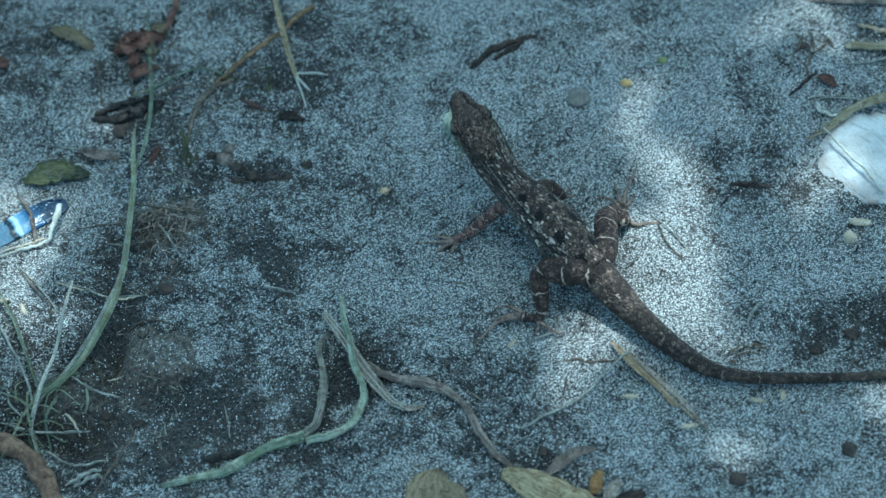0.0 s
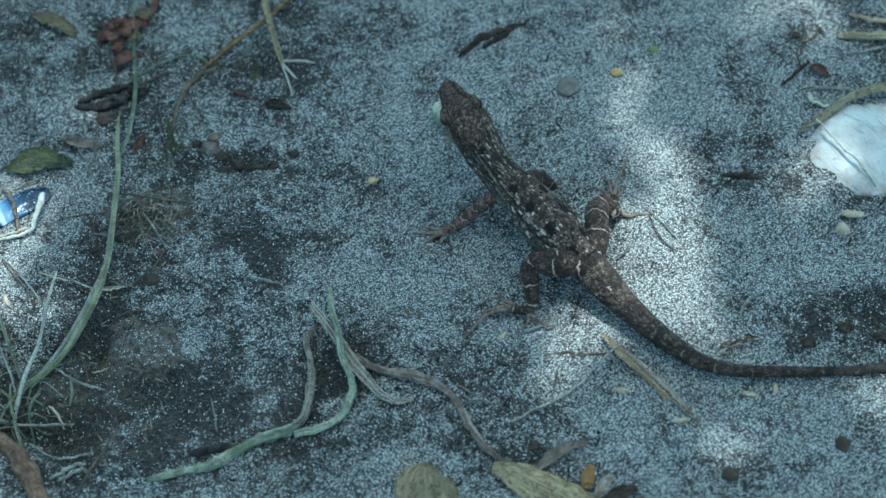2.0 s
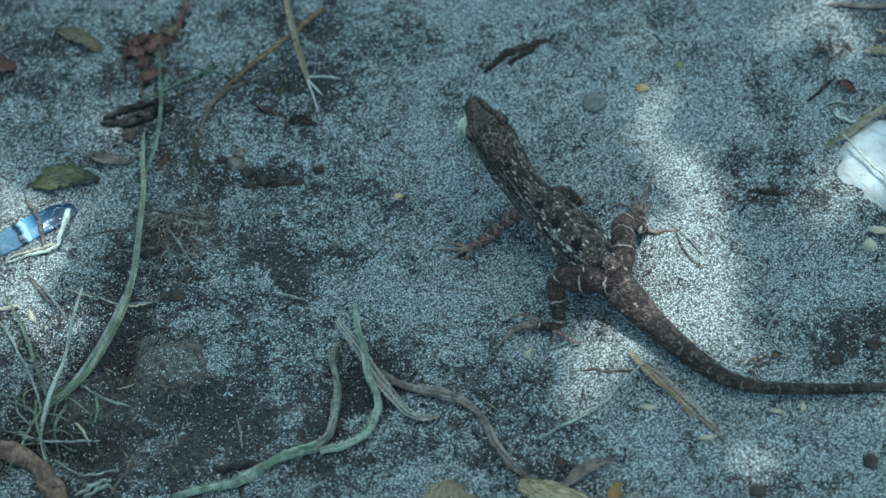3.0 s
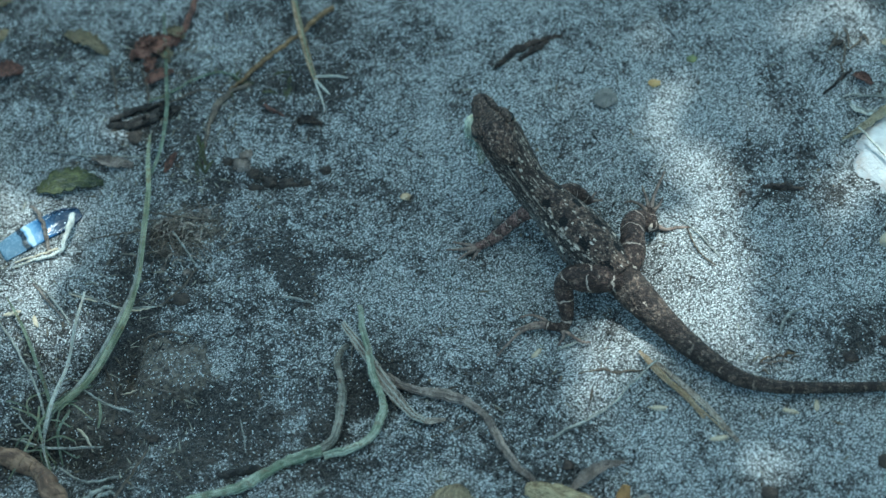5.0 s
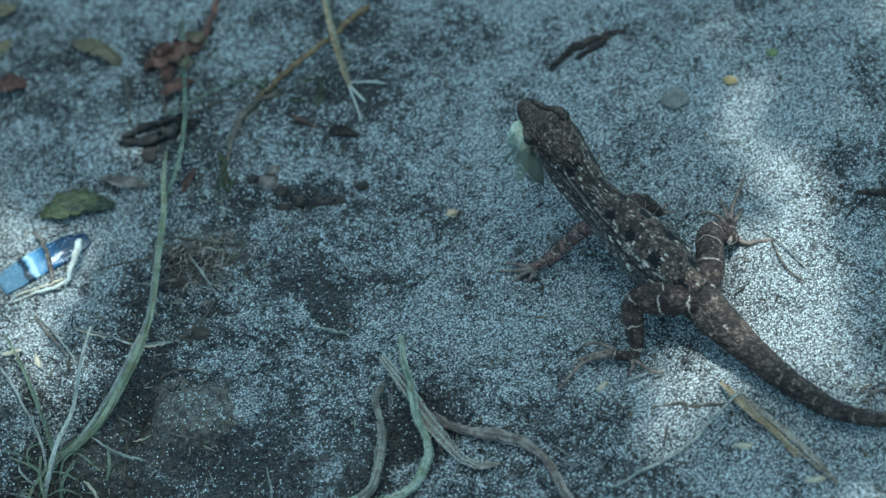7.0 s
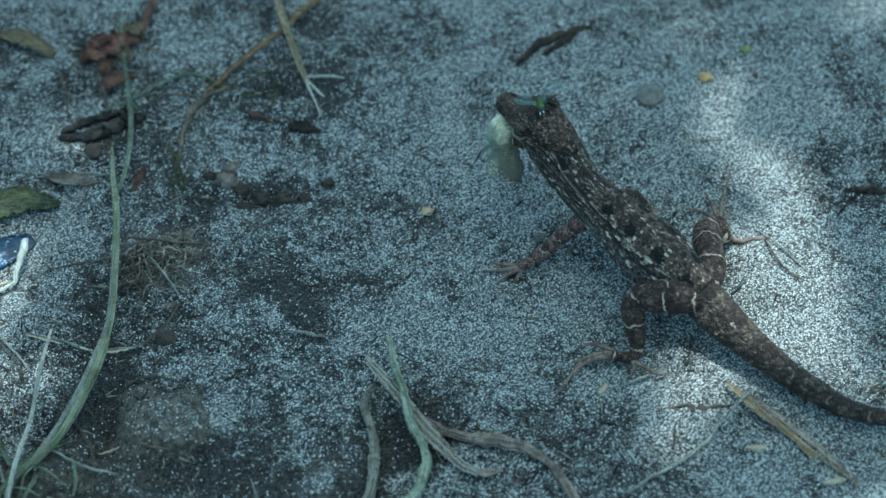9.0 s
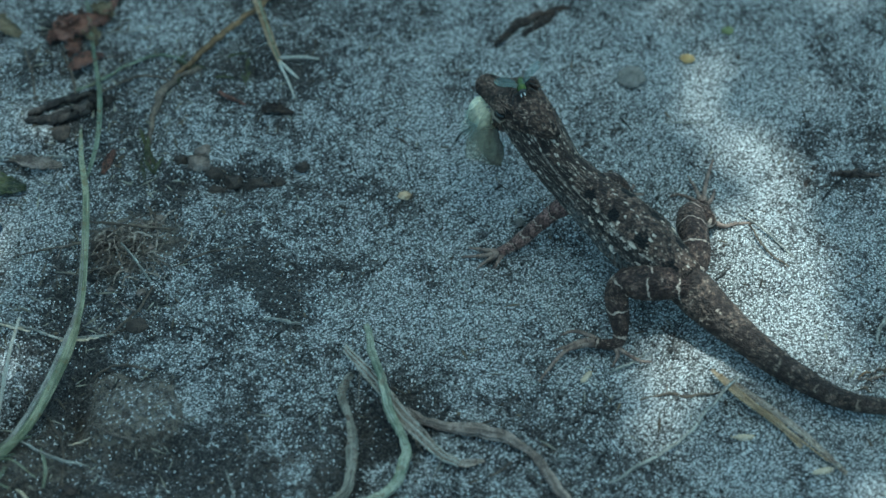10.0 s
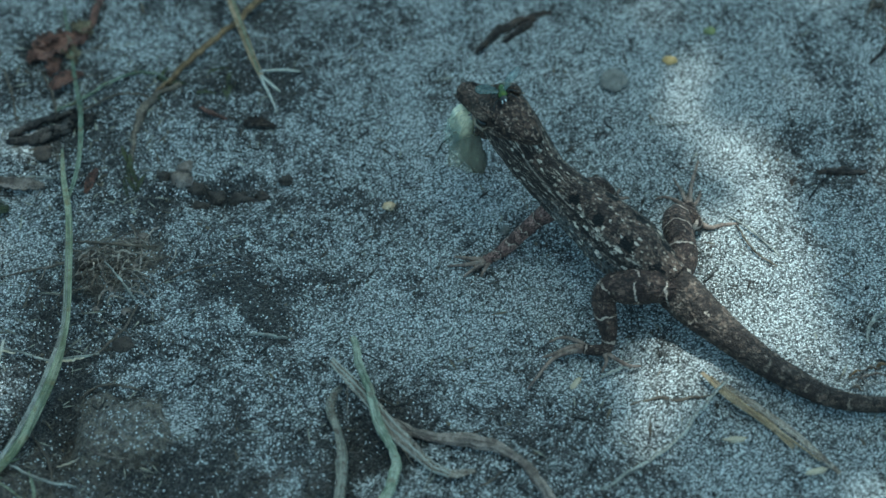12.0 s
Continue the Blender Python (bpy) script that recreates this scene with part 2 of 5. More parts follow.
        color = n.mix(both(nape, 0.5), color, (0.030, 0.020, 0.016))
        line = n.noise(n.stretch(uv, 150, 44, 1), 1.0, 2, 0.5)
        color = n.mix(both(nape, n.step(line, 0.45, 0.41, 0, 0.8)), color, (0.010, 0.008, 0.007))
        color = n.mix(both(nape, both(near(line, 0.56, 0.007, 0.018), n.step(fine, 0.40, 0.5))), color, (0.46, 0.38, 0.30))
        color = n.mix(both(nape, marks(620, 40, 0.22, 0.30, 0.5)), color, (0.50, 0.42, 0.34))
    if kind == "tail":
        ring = n.op("FRACT", n.op("ADD", n.op("DIVIDE", u, 0.0074), n.op("MULTIPLY", blotch, 0.8)))
        color = n.mix(n.op("MULTIPLY", n.step(ring, 0.3, 0.68), 0.6), color, (0.018, 0.011, 0.009))
        color = n.mix(both(both(near(ring, 0.72, 0.02, 0.05), n.step(blotch, 0.46, 0.54)), n.step(side, 0.03, 0.07)), color, (0.25, 0.19, 0.145))
        color = n.mix(both(marks(300, 15, 0.13, 0.20, 0.3), n.step(u, 0.04, 0.015)), color, (0.36, 0.28, 0.22))
        color = n.mix(n.op("MULTIPLY", n.step(u, 0.060, 0.085), 0.6), color, n.mix(blotch, (0.085, 0.070, 0.056), (0.19, 0.160, 0.125)))
    if kind not in ("leg", "arm"):
        color = n.mix(n.step(side, 0.33, 0.40, 0, 0.8), color, (0.34, 0.34, 0.31))
    height = n.op("ADD", n.op("SUBTRACT", 0.7, scales.outputs["Distance"]), n.op("MULTIPLY", blotch, 0.8))
    return n.finish(color, 0.68, height, 0.00035, 1.0, Specular_IOR_Level=0.3)


def shred_material():
    n = Nodes("dry_shreds")
    rnd = n.add("ShaderNodeNewGeometry").outputs["Random Per Island"]
    color = n.mix(n.step(rnd, 0.2, 0.9), (0.10, 0.075, 0.045), (0.36, 0.33, 0.25))
    return n.finish(color, 0.7, n.noise(n.coords(), 3000), 0.0002)


SHRED = shred_material()
SAND, GRAIN, CRUMB = sand_material(), grain_material(), litter_material()
SKIN_TORSO, SKIN_TAIL = skin_material("back_scales", "torso"), skin_material("tail_scales", "tail")
SKIN_HEAD, SKIN_LEG, SKIN_ARM = skin_material("head_scales", "head"), skin_material("leg_scales", "leg"), skin_material("pinkish_leg_scales", "arm")
GREEN_VINE = plant("green_vine_bark", (0.20, 0.235, 0.145), (0.60, 0.60, 0.46), (0.24, 0.20, 0.13), 0.6, 300, 2400, 0.0009, streak=(45, 13))
GREY_VINE = plant("grey_green_vine_bark", (0.15, 0.135, 0.105), (0.40, 0.36, 0.29), (0.15, 0.105, 0.08), 0.7, 300, 2400, 0.0009, streak=(45, 13))
DRY_POD = plant("dry_fibrous_husk", (0.22, 0.155, 0.11), (0.66, 0.56, 0.46), (0.10, 0.065, 0.045), 0.75, 500, 2500, streak=(90, 14))
BROWN_STEM = plant("weathered_brown_stem", (0.125, 0.094, 0.074), (0.33, 0.265, 0.22), (0.08, 0.055, 0.045), 0.8, 380, 2200, streak=(40, 14))
TAN_LEAF = plant("tan_dead_leaf", (0.27, 0.195, 0.10), (0.44, 0.345, 0.205), (0.12, 0.08, 0.04), 0.7, 330, 2200, streak=(260, 14), veins=True)
BROWN_LEAF = plant("brown_dead_leaf", (0.15, 0.115, 0.065), (0.26, 0.205, 0.125), (0.065, 0.045, 0.03), 0.7, 330, 2200, streak=(260, 14), veins=True)
RED_LEAF = plant("reddish_dead_leaf", (0.085, 0.040, 0.030), (0.23, 0.115, 0.082), (0.035, 0.027, 0.023), 0.75, 330, 2200, streak=(260, 14), veins=True)
MOSS_LEAF = plant("mottled_green_leaf", (0.028, 0.034, 0.018), (0.12, 0.12, 0.05), (0.15, 0.14, 0.11), 0.7, 330, 2000, streak=(260, 12), veins=True)
PALE_LEAF = plant("bleached_leaf", (0.60, 0.585, 0.54), (0.74, 0.73, 0.69), (0.44, 0.41, 0.36), 0.65, 120, 1100, streak=(40, 30))
STRAW = plant("golden_straw", (0.42, 0.285, 0.155), (0.70, 0.53, 0.36), (0.18, 0.11, 0.05), 0.6, 400, 2600, streak=(60, 12))
PALE_FIBRE = plant("pale_root_fibre", (0.28, 0.26, 0.22), (0.48, 0.46, 0.40), (0.12, 0.10, 0.08), 0.65, 600, 2600, streak=(200, 5))
DARK_FIBRE = plant("brown_root_fibre", (0.09, 0.068, 0.05), (0.20, 0.155, 0.115), (0.05, 0.035, 0.025), 0.75, 600, 2600, streak=(200, 5))
GRASS = plant("drying_grass", (0.21, 0.235, 0.135), (0.50, 0.50, 0.35), (0.28, 0.22, 0.11), 0.6, 220, 1800, streak=(60, 9))
DARK_GRASS = plant("shaded_grass", (0.12, 0.15, 0.095), (0.32, 0.35, 0.25), (0.15, 0.12, 0.07), 0.6, 220, 1800, streak=(60, 9))
CHAR = plant("charred_wood", (0.016, 0.014, 0.013), (0.085, 0.07, 0.06), None, 0.85, 500, 2000, 0.0009, streak=(180, 7))
BARK = plant("dark_bark", (0.028, 0.022, 0.019), (0.11, 0.078, 0.06), (0.014, 0.012, 0.011), 0.85, 500, 2000, 0.0009, streak=(180, 7))
GOLD_TWIG = plant("golden_brown_twig", (0.15, 0.09, 0.042), (0.32, 0.205, 0.105), (0.07, 0.05, 0.025), 0.65, 300, 1800, streak=(60, 12))
RUST_WOOD = plant("orange_brown_root", (0.12, 0.066, 0.041), (0.26, 0.165, 0.105), (0.07, 0.038, 0.025), 0.75, 300, 1800, streak=(120, 9))
PEBBLE = plant("grey_pebble", (0.13, 0.118, 0.105), (0.22, 0.20, 0.175), (0.09, 0.08, 0.07), 0.6, 500, 3000)
BROWN_PEBBLE = plant("brown_pebble", (0.045, 0.034, 0.027), (0.10, 0.075, 0.058), (0.02, 0.017, 0.014), 0.8, 600, 3000, 0.0008)
YELLOW = plant("yellow_flake", (0.38, 0.24, 0.09), (0.50, 0.35, 0.15), None, 0.6, 500, 3000)
GREEN_FLAKE = plant("green_flake", (0.17, 0.18, 0.07), (0.25, 0.26, 0.11), None, 0.6, 500, 3000)
WHITE_STRAW = plant("white_straw", (0.66, 0.61, 0.50), (0.80, 0.77, 0.68), (0.45, 0.38, 0.28), 0.6, 300, 2200, streak=(50, 10))
CREAM = plant("cream_chaff", (0.50, 0.40, 0.27), (0.64, 0.54, 0.42), (0.25, 0.19, 0.10), 0.6, 600, 3000)
TAN_RIM = plant("tan_papery_rim", (0.24, 0.19, 0.11), (0.44, 0.37, 0.25), (0.12, 0.09, 0.05), 0.7, 300, 2000, streak=(50, 12))
ORANGE = plant("orange_leaf_scrap", (0.20, 0.10, 0.035), (0.32, 0.18, 0.065), None, 0.6, 300, 2000)
CANOPY = plant("canopy_leaf", (0.04, 0.07, 0.02), (0.07, 0.11, 0.03), None, 0.5, 60, 400)
TRUNK = plant("shrub_bark", (0.10, 0.075, 0.055), (0.20, 0.16, 0.12), None, 0.85, 40, 300, 0.002)
MOTH_PALE = plant("cream_moth_scales", (0.70, 0.62, 0.36), (0.85, 0.80, 0.58), None, 0.8, 300, 2500)


def nacre_material():
    """Glossy blue, navy towards one end, with a pale and a dark bar across it and small painted white sparkles."""
    n = Nodes("blue_nacre")
    split = n.add("ShaderNodeSeparateXYZ")
    n.put(split.inputs[0], n.add("ShaderNodeUVMap", uv_map="skin").outputs[0])
    where = n.coords()
    cloud, sparkles = n.noise(where, 260, 3), n.noise(where, 1300, 2, 0.6)
    u = n.op("ADD", split.outputs[0], n.op("MULTIPLY", n.op("SUBTRACT", cloud, 0.5), 0.0025))
    color = n.mix(n.step(u, 0.0050, 0.0066), (0.13, 0.19, 0.25), (0.20, 0.32, 0.46))
    color = n.mix(n.step(u, 0.0080, 0.0110), color, (0.045, 0.11, 0.23))
    color = n.mix(n.step(u, 0.0105, 0.0150), color, (0.010, 0.022, 0.050))
    bar = n.op("ABSOLUTE", n.op("SUBTRACT", u, 0.0058))
    color = n.mix(n.step(bar, 0.0004, 0.0009, 1, 0), color, (0.010, 0.018, 0.03))
    pale = n.op("ABSOLUTE", n.op("SUBTRACT", u, 0.0074))
    color = n.mix(n.step(pale, 0.0003, 0.0008, 0.8, 0), color, (0.62, 0.68, 0.72))
    # sparkles of the gloss, painted as white specks on the navy end
    color = n.mix(n.op("MULTIPLY", n.step(sparkles, 0.64, 0.68), n.step(u, 0.011, 0.013)), color, (0.85, 0.88, 0.9))
    return n.finish(color, n.step(sparkles, 0.3, 0.7, 0.15, 0.35), n.op("ADD", cloud, n.op("MULTIPLY", sparkles, 0.2)), 0.0004, 0.7)


NACRE = nacre_material()


def shell_material():
    """Chalky white, scratched, stained brown towards the chipped edge."""
    n = Nodes("bleached_shell")
    where = n.coords()
    flat = n.stretch(where, 1, 1, 0)
    out = n.add("ShaderNodeVectorMath", operation="LENGTH")
    n.put(out.inputs[0], flat)
    cloud, blot, fine = n.noise(where, 130, 3), n.noise(where, 420, 5, 0.72), n.noise(where, 1500, 3)
    turn = n.add("ShaderNodeMapping")
    n.put(turn.inputs["Vector"], where)
    turn.inputs["Rotation"].default_value = (0, 0, 0.9)
    lines = n.noise(n.stretch(turn.outputs[0], 60, 620, 60), 1.0, 2)
    color = n.mix(n.step(cloud, 0.4, 0.6), (0.45, 0.43, 0.41), (0.60, 0.59, 0.57))
    edge = n.step(n.op("ADD", out.outputs["Value"], n.op("MULTIPLY", n.op("SUBTRACT", cloud, 0.5), 0.008)), 0.0085, 0.0135)
    color = n.mix(n.op("MULTIPLY", edge, n.step(blot, 0.40, 0.60, 0, 0.85)), color, (0.40, 0.27, 0.20))
    color = n.mix(n.step(blot, 0.60, 0.70, 0, 0.5), color, (0.36, 0.32, 0.27))
    color = n.mix(n.step(n.op("ABSOLUTE", n.op("SUBTRACT", lines, 0.52)), 0.004, 0.014, 0.6, 0), color, (0.25, 0.23, 0.21))
    color = n.mix(n.step(fine, 0.6, 0.72, 0, 0.4), color, (0.35, 0.33, 0.31))
    return n.finish(color, 0.6, n.op("ADD", blot, fine), 0.0004, 0.7)


SHELL = shell_material()


def moth_material(name, near_color, far_color, clear):
    """Cream fur by the mouth that turns thin, grey-green and see-through away from it, with fine veins."""
    n = Nodes(name)
    where = n.coords()
    gap = n.add("ShaderNodeVectorMath", operation="DISTANCE")
    n.put(gap.inputs[0], where)
    gap.inputs[1].default_value = (0.0084, 0.0030, -0.0015)
    out = n.op("ADD", gap.outputs["Value"], n.op("MULTIPLY", n.op("SUBTRACT", n.noise(where, 500, 3), 0.5), 0.003))
    veins = n.noise(n.stretch(where, 2600, 700, 700), 1.0, 2)
    color = n.mix(n.step(out, 0.0016, 0.0042), near_color, far_color)
    color = n.mix(n.step(out, 0.0085, 0.0115), color, (0.075, 0.058, 0.040))
    color = n.mix(n.step(veins, 0.5, 0.7, 0, 0.45), color, tuple(v * 0.5 for v in far_color))
    return n.finish(color, 0.8, veins, 0.0002, Alpha=n.step(out, 0.0018, 0.0048, 1.0, clear))


MOTH_WING = moth_material("moth_fur", (0.86, 0.81, 0.60), (0.42, 0.46, 0.38), 0.13)
MOTH_VEIL = moth_material("moth_wing_scales", (0.50, 0.45, 0.30), (0.27, 0.25, 0.17), 0.36)
MOTH_DARK = plant("dark_moth_wing", (0.05, 0.045, 0.035), (0.12, 0.10, 0.07), None, 0.8, 300, 2000, Alpha=0.7)
FLY_BODY = Nodes("metallic_green_cuticle").finish((0.075, 0.105, 0.032), 0.26, Metallic=0.8)
FLY_DARK = Nodes("dark_cuticle").finish((0.02, 0.02, 0.02), 0.4)
FLY_PALE = Nodes("white_bristles").finish((0.75, 0.75, 0.72), 0.5)
FLY_WING = Nodes("smoky_fly_wing").finish((0.13, 0.18, 0.165), 0.25, Alpha=0.28)
TOE = plant("sandy_toe_skin", (0.12, 0.08, 0.062), (0.30, 0.22, 0.175), (0.05, 0.035, 0.028), 0.75, 700, 2600)
EYE = Nodes("wet_dark_eye").finish((0.012, 0.009, 0.007), 0.12)
LID = plant("pale_eyelid", (0.30, 0.22, 0.15), (0.46, 0.38, 0.28), None, 0.6, 900, 3000)


# ---- mesh helpers (millimetres in, metres out) ----
def table(seed):
    return np.random.RandomState(seed).rand(128, 128)


TABLES = [table(s) for s in range(8)]


def ripple(x, y, cell, k):
    """Smooth noise from -0.5 to 0.5 with cells of that size in millimetres."""
    x, y = np.asarray(x, float) / cell + 37.3, np.asarray(y, float) / cell + 11.7
    i, j = np.floor(x).astype(int), np.floor(y).astype(int)
    a, b = x - i, y - j
    a, b = a * a * (3 - 2 * a), b * b * (3 - 2 * b)
    t = TABLES[k]
    i, j, i1, j1 = i % 128, j % 128, (i + 1) % 128, (j + 1) % 128
    return (t[i, j] * (1 - a) + t[i1, j] * a) * (1 - b) + (t[i, j1] * (1 - a) + t[i1, j1] * a) * b - 0.5


# hollows and heaps of the soil: centre, half axes, height
RELIEF = [(-75, -46, 5, 6, -4.0), (-62, -66, 8, 5, -3.5), (-56.5, -47, 2.4, 7, -3.4), (-80, -66, 6, 6, -3.0), (-70, -45, 7, 5, -3.0), (-62, -68, 12, 7, -2.5), (-79, -52, 8, 6, -2.0), (-5, -50, 6, 9, -1.2), (112, -32, 12, 5, -2.2),
          (104, -41, 10, 4, -1.6), (112, -24, 12, 5, 1.2), (80, 3, 7, 3, -1.0), (-43, -58, 6, 4, -1.3), (-66, -45, 5, 5, -1.6), (-60, -24, 5, 5, -1.2),
          (-50, -11, 7, 5.5, 2.2), (-34, 4, 8, 3, -1.3), (-24, 5, 6, 3, -0.9), (-70, 19, 9, 4, 0.8), (60, -10, 9, 14, 0.7)]


def slab_at(x, y):
    """Nought at the middle of a caked slab of sand, one at its broken edge."""
    return np.hypot((x + 46.5) / 7.8, (y + 45.2) / 6.9) + 0.55 * ripple(x, y, 5, 3)


def ground_at(x, y, fine=False):
    z = 1.7 * np.clip((1.1 - slab_at(x, y)) / 0.28, 0, 1) + 1.3 * ripple(x, y, 26, 0) + 0.7 * ripple(x, y, 9, 1)
    for cx, cy, ax, ay, h in RELIEF:
        z = z + h * np.exp(-(((x - cx) / ax) ** 2 + ((y - cy) / ay) ** 2))
    if fine:
        z = z + 0.95 * ripple(x, y, 3.2, 2) + 0.65 * ripple(x, y, 1.6, 3)
    return z


# humus and painted shade (plus), cleaner sand and painted sun flecks (minus): centre, half axes, amount
SOIL_AND_LIGHT = [(-68, -60, 20, 20, 1.4), (-60, 38, 34, 18, 0.55), (-25, -20, 12, 10, 0.55), (-34, 4, 15, 5, 0.8), (-25, -18, 7, 7, 0.4), (80, 14, 14, 9, 0.18), (84, 3, 10, 3, 0.35), (5, -62, 22, 14, 0.35), (-32, -62, 34, 16, 0.28), (8, -45, 15, 10, 0.25), (74, -58, 14, 8, 0.25), (102, -33, 18, 6, 1.0), (98, -42, 14, 5, 0.5),
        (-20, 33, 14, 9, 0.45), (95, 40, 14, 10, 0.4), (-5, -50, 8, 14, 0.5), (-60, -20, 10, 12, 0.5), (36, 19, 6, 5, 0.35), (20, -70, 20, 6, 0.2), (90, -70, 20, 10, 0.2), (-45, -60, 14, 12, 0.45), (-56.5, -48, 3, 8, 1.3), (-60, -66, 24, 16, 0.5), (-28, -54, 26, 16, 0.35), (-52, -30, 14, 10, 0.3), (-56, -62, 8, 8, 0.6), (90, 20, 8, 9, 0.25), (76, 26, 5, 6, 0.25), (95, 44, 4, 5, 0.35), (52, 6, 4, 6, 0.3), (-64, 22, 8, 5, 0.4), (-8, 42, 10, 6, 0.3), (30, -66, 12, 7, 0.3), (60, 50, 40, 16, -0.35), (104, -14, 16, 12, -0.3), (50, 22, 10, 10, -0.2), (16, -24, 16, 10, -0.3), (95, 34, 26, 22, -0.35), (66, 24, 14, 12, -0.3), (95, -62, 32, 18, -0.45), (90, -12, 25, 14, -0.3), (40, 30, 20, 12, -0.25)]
SOIL_AND_LIGHT += [(52, -58, 18, 12, -0.35), (58, 18, 7, 12, -0.5), (62, 0, 8, 12, -0.6), (66, -22, 9, 13, -0.65), (46, -38, 11, 7, -0.5), (-79, -20, 7, 17, -0.6), (-72, 20, 9, 4, -0.6),
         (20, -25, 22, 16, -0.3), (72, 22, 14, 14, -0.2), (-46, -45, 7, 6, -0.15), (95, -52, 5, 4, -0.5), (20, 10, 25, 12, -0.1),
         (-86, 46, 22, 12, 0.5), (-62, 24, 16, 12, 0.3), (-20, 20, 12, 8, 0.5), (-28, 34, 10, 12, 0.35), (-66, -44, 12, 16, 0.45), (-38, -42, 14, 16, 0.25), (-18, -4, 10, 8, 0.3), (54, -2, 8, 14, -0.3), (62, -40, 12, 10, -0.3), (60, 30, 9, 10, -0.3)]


# humus in the soil plus the sun and shade painted into its colour
def humus_and_light_at(x, y):
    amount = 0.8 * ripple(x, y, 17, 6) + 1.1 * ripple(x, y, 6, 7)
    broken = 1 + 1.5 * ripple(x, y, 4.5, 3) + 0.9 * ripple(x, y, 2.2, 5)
    for cx, cy, ax, ay, h in SOIL_AND_LIGHT:
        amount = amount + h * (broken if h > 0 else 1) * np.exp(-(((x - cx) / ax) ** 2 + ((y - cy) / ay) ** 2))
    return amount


def loam_at(x, y):
    """Tan dust between the grains: a caked disc with a brown rim, a patch under the litter, and rooty soil by the grass."""
    far = slab_at(x, y)
    cake = 0.5 * np.exp(-((far - 0.95) / 0.2) ** 2) + 0.5 * (far < 0.95)
    heap = 1.1 * np.exp(-(((x + 50) / 7.5) ** 2 + ((y + 10.5) / 6.5) ** 2))
    roots = 0.28 * np.exp(-(((x + 66) / 16) ** 2 + ((y + 60) / 16) ** 2))
    rooty = 0.24 * np.exp(-(((x + 35) / 48) ** 2 + ((y + 64) / 26) ** 2))
    return cake + heap + roots + rooty + 0.45 * ripple(x, y, 12, 2) - 0.08


def mesh_of(name, verts, faces, mat, uvs=None, smooth=True):
    me = bpy.data.meshes.new(name)
    me.from_pydata([tuple(v) for v in np.asarray(verts, float) * MM], [], [tuple(int(i) for i in f) for f in faces])
    me.materials.append(mat)
    if smooth:
        me.polygons.foreach_set("use_smooth", [True] * len(me.polygons))
    if uvs is not None:
        layer = me.uv_layers.new(name="skin")
        loop = np.empty(len(me.loops), int)
        me.loops.foreach_get("vertex_index", loop)
        layer.data.foreach_set("uv", np.asarray(uvs, float)[loop].ravel())
    me.update()
    return me


def spline(points, n):
    """n points along a Catmull-Rom curve through the given rows."""
    p = np.asarray(points, float)
    p = np.vstack([2 * p[0] - p[1], p, 2 * p[-1] - p[-2]])
    out = []
    for s in np.linspace(0, len(p) - 3 - 1e-6, n):
        i, f = int(s), s - int(s)
        a, b, c, d = p[i:i + 4]
        out.append(0.5 * (2 * b + (c - a) * f + (2 * a - 5 * b + 4 * c - d) * f * f + (3 * b - a - 3 * c + d) * f ** 3))
    return np.array(out)


def loft(name, rows, mat, n=30, seg=10, rough=0.0, u0=0.0, origin=(0, 0, 0), squash=1.0, wobble=0.0, keel=0.0):
    """A closed tapered tube through rows of x, y, z, half width[, half height]; u runs along it, v round it from the top."""
    rows = [r if len(r) == 5 else (*r, r[3] * squash) for r in rows]
    c = spline(rows, n)
    pos, wide, high = c[:, :3] - np.array(origin), np.maximum(c[:, 3], 0.02), np.maximum(c[:, 4], 0.02)
    if wobble:
        run = np.arange(n) * 1.0
        pos = pos + wobble * np.stack([ripple(run * 1.3 + pos[0, 0], run * 0, 5, k) + 0.5 * ripple(run * 1.3, run * 0 + 9, 2, k) for k in (1, 2, 3)], 1)
        swell = 1 + 0.6 * wobble * ripple(run, run * 0 + 3, 11, 4)
        wide, high = wide * swell, high * swell
    way = np.gradient(pos, axis=0)
    way /= np.linalg.norm(way, axis=1)[:, None] + 1e-9
    side = np.cross(np.array([0, 0, 1.0]), way)
    bad = np.linalg.norm(side, axis=1) < 0.15
    side[bad] = np.cross(np.array([0.3, 1.0, 0]), way[bad])
    side /= np.linalg.norm(side, axis=1)[:, None]
    for k in range(1, n):
        if side[k] @ side[k - 1] < 0:
            side[k] *= -1
    up = np.cross(way, side)
    length = np.concatenate([[0], np.cumsum(np.linalg.norm(np.diff(pos, axis=0), axis=1))])
    verts, uvs = [], []
    for k in range(n):
        for s in range(seg + 1):
            v = s / seg - 0.5
            a = 2 * math.pi * v
            bumpy = 1 + rough * (ripple(length[k] * 0.5 + 50, s % seg * 7.3, 3, 4) + 0.6 * ripple(length[k] * 2.2, s % seg * 9.1, 4, 5))
            bumpy += keel * math.cos(3 * a)
            verts.append(pos[k] + (side[k] * math.sin(a) * wide[k] + up[k] * math.cos(a) * high[k]) * bumpy)
            uvs.append((length[k] * MM + u0, v))
    faces = [(k * (seg + 1) + s, k * (seg + 1) + s + 1, (k + 1) * (seg + 1) + s + 1, (k + 1) * (seg + 1) + s) for k in range(n - 1) for s in range(seg)]
    faces += [tuple(range(seg - 1, -1, -1)), tuple((n - 1) * (seg + 1) + s for s in range(seg))]
    return mesh_of(name, verts, faces, mat, uvs)


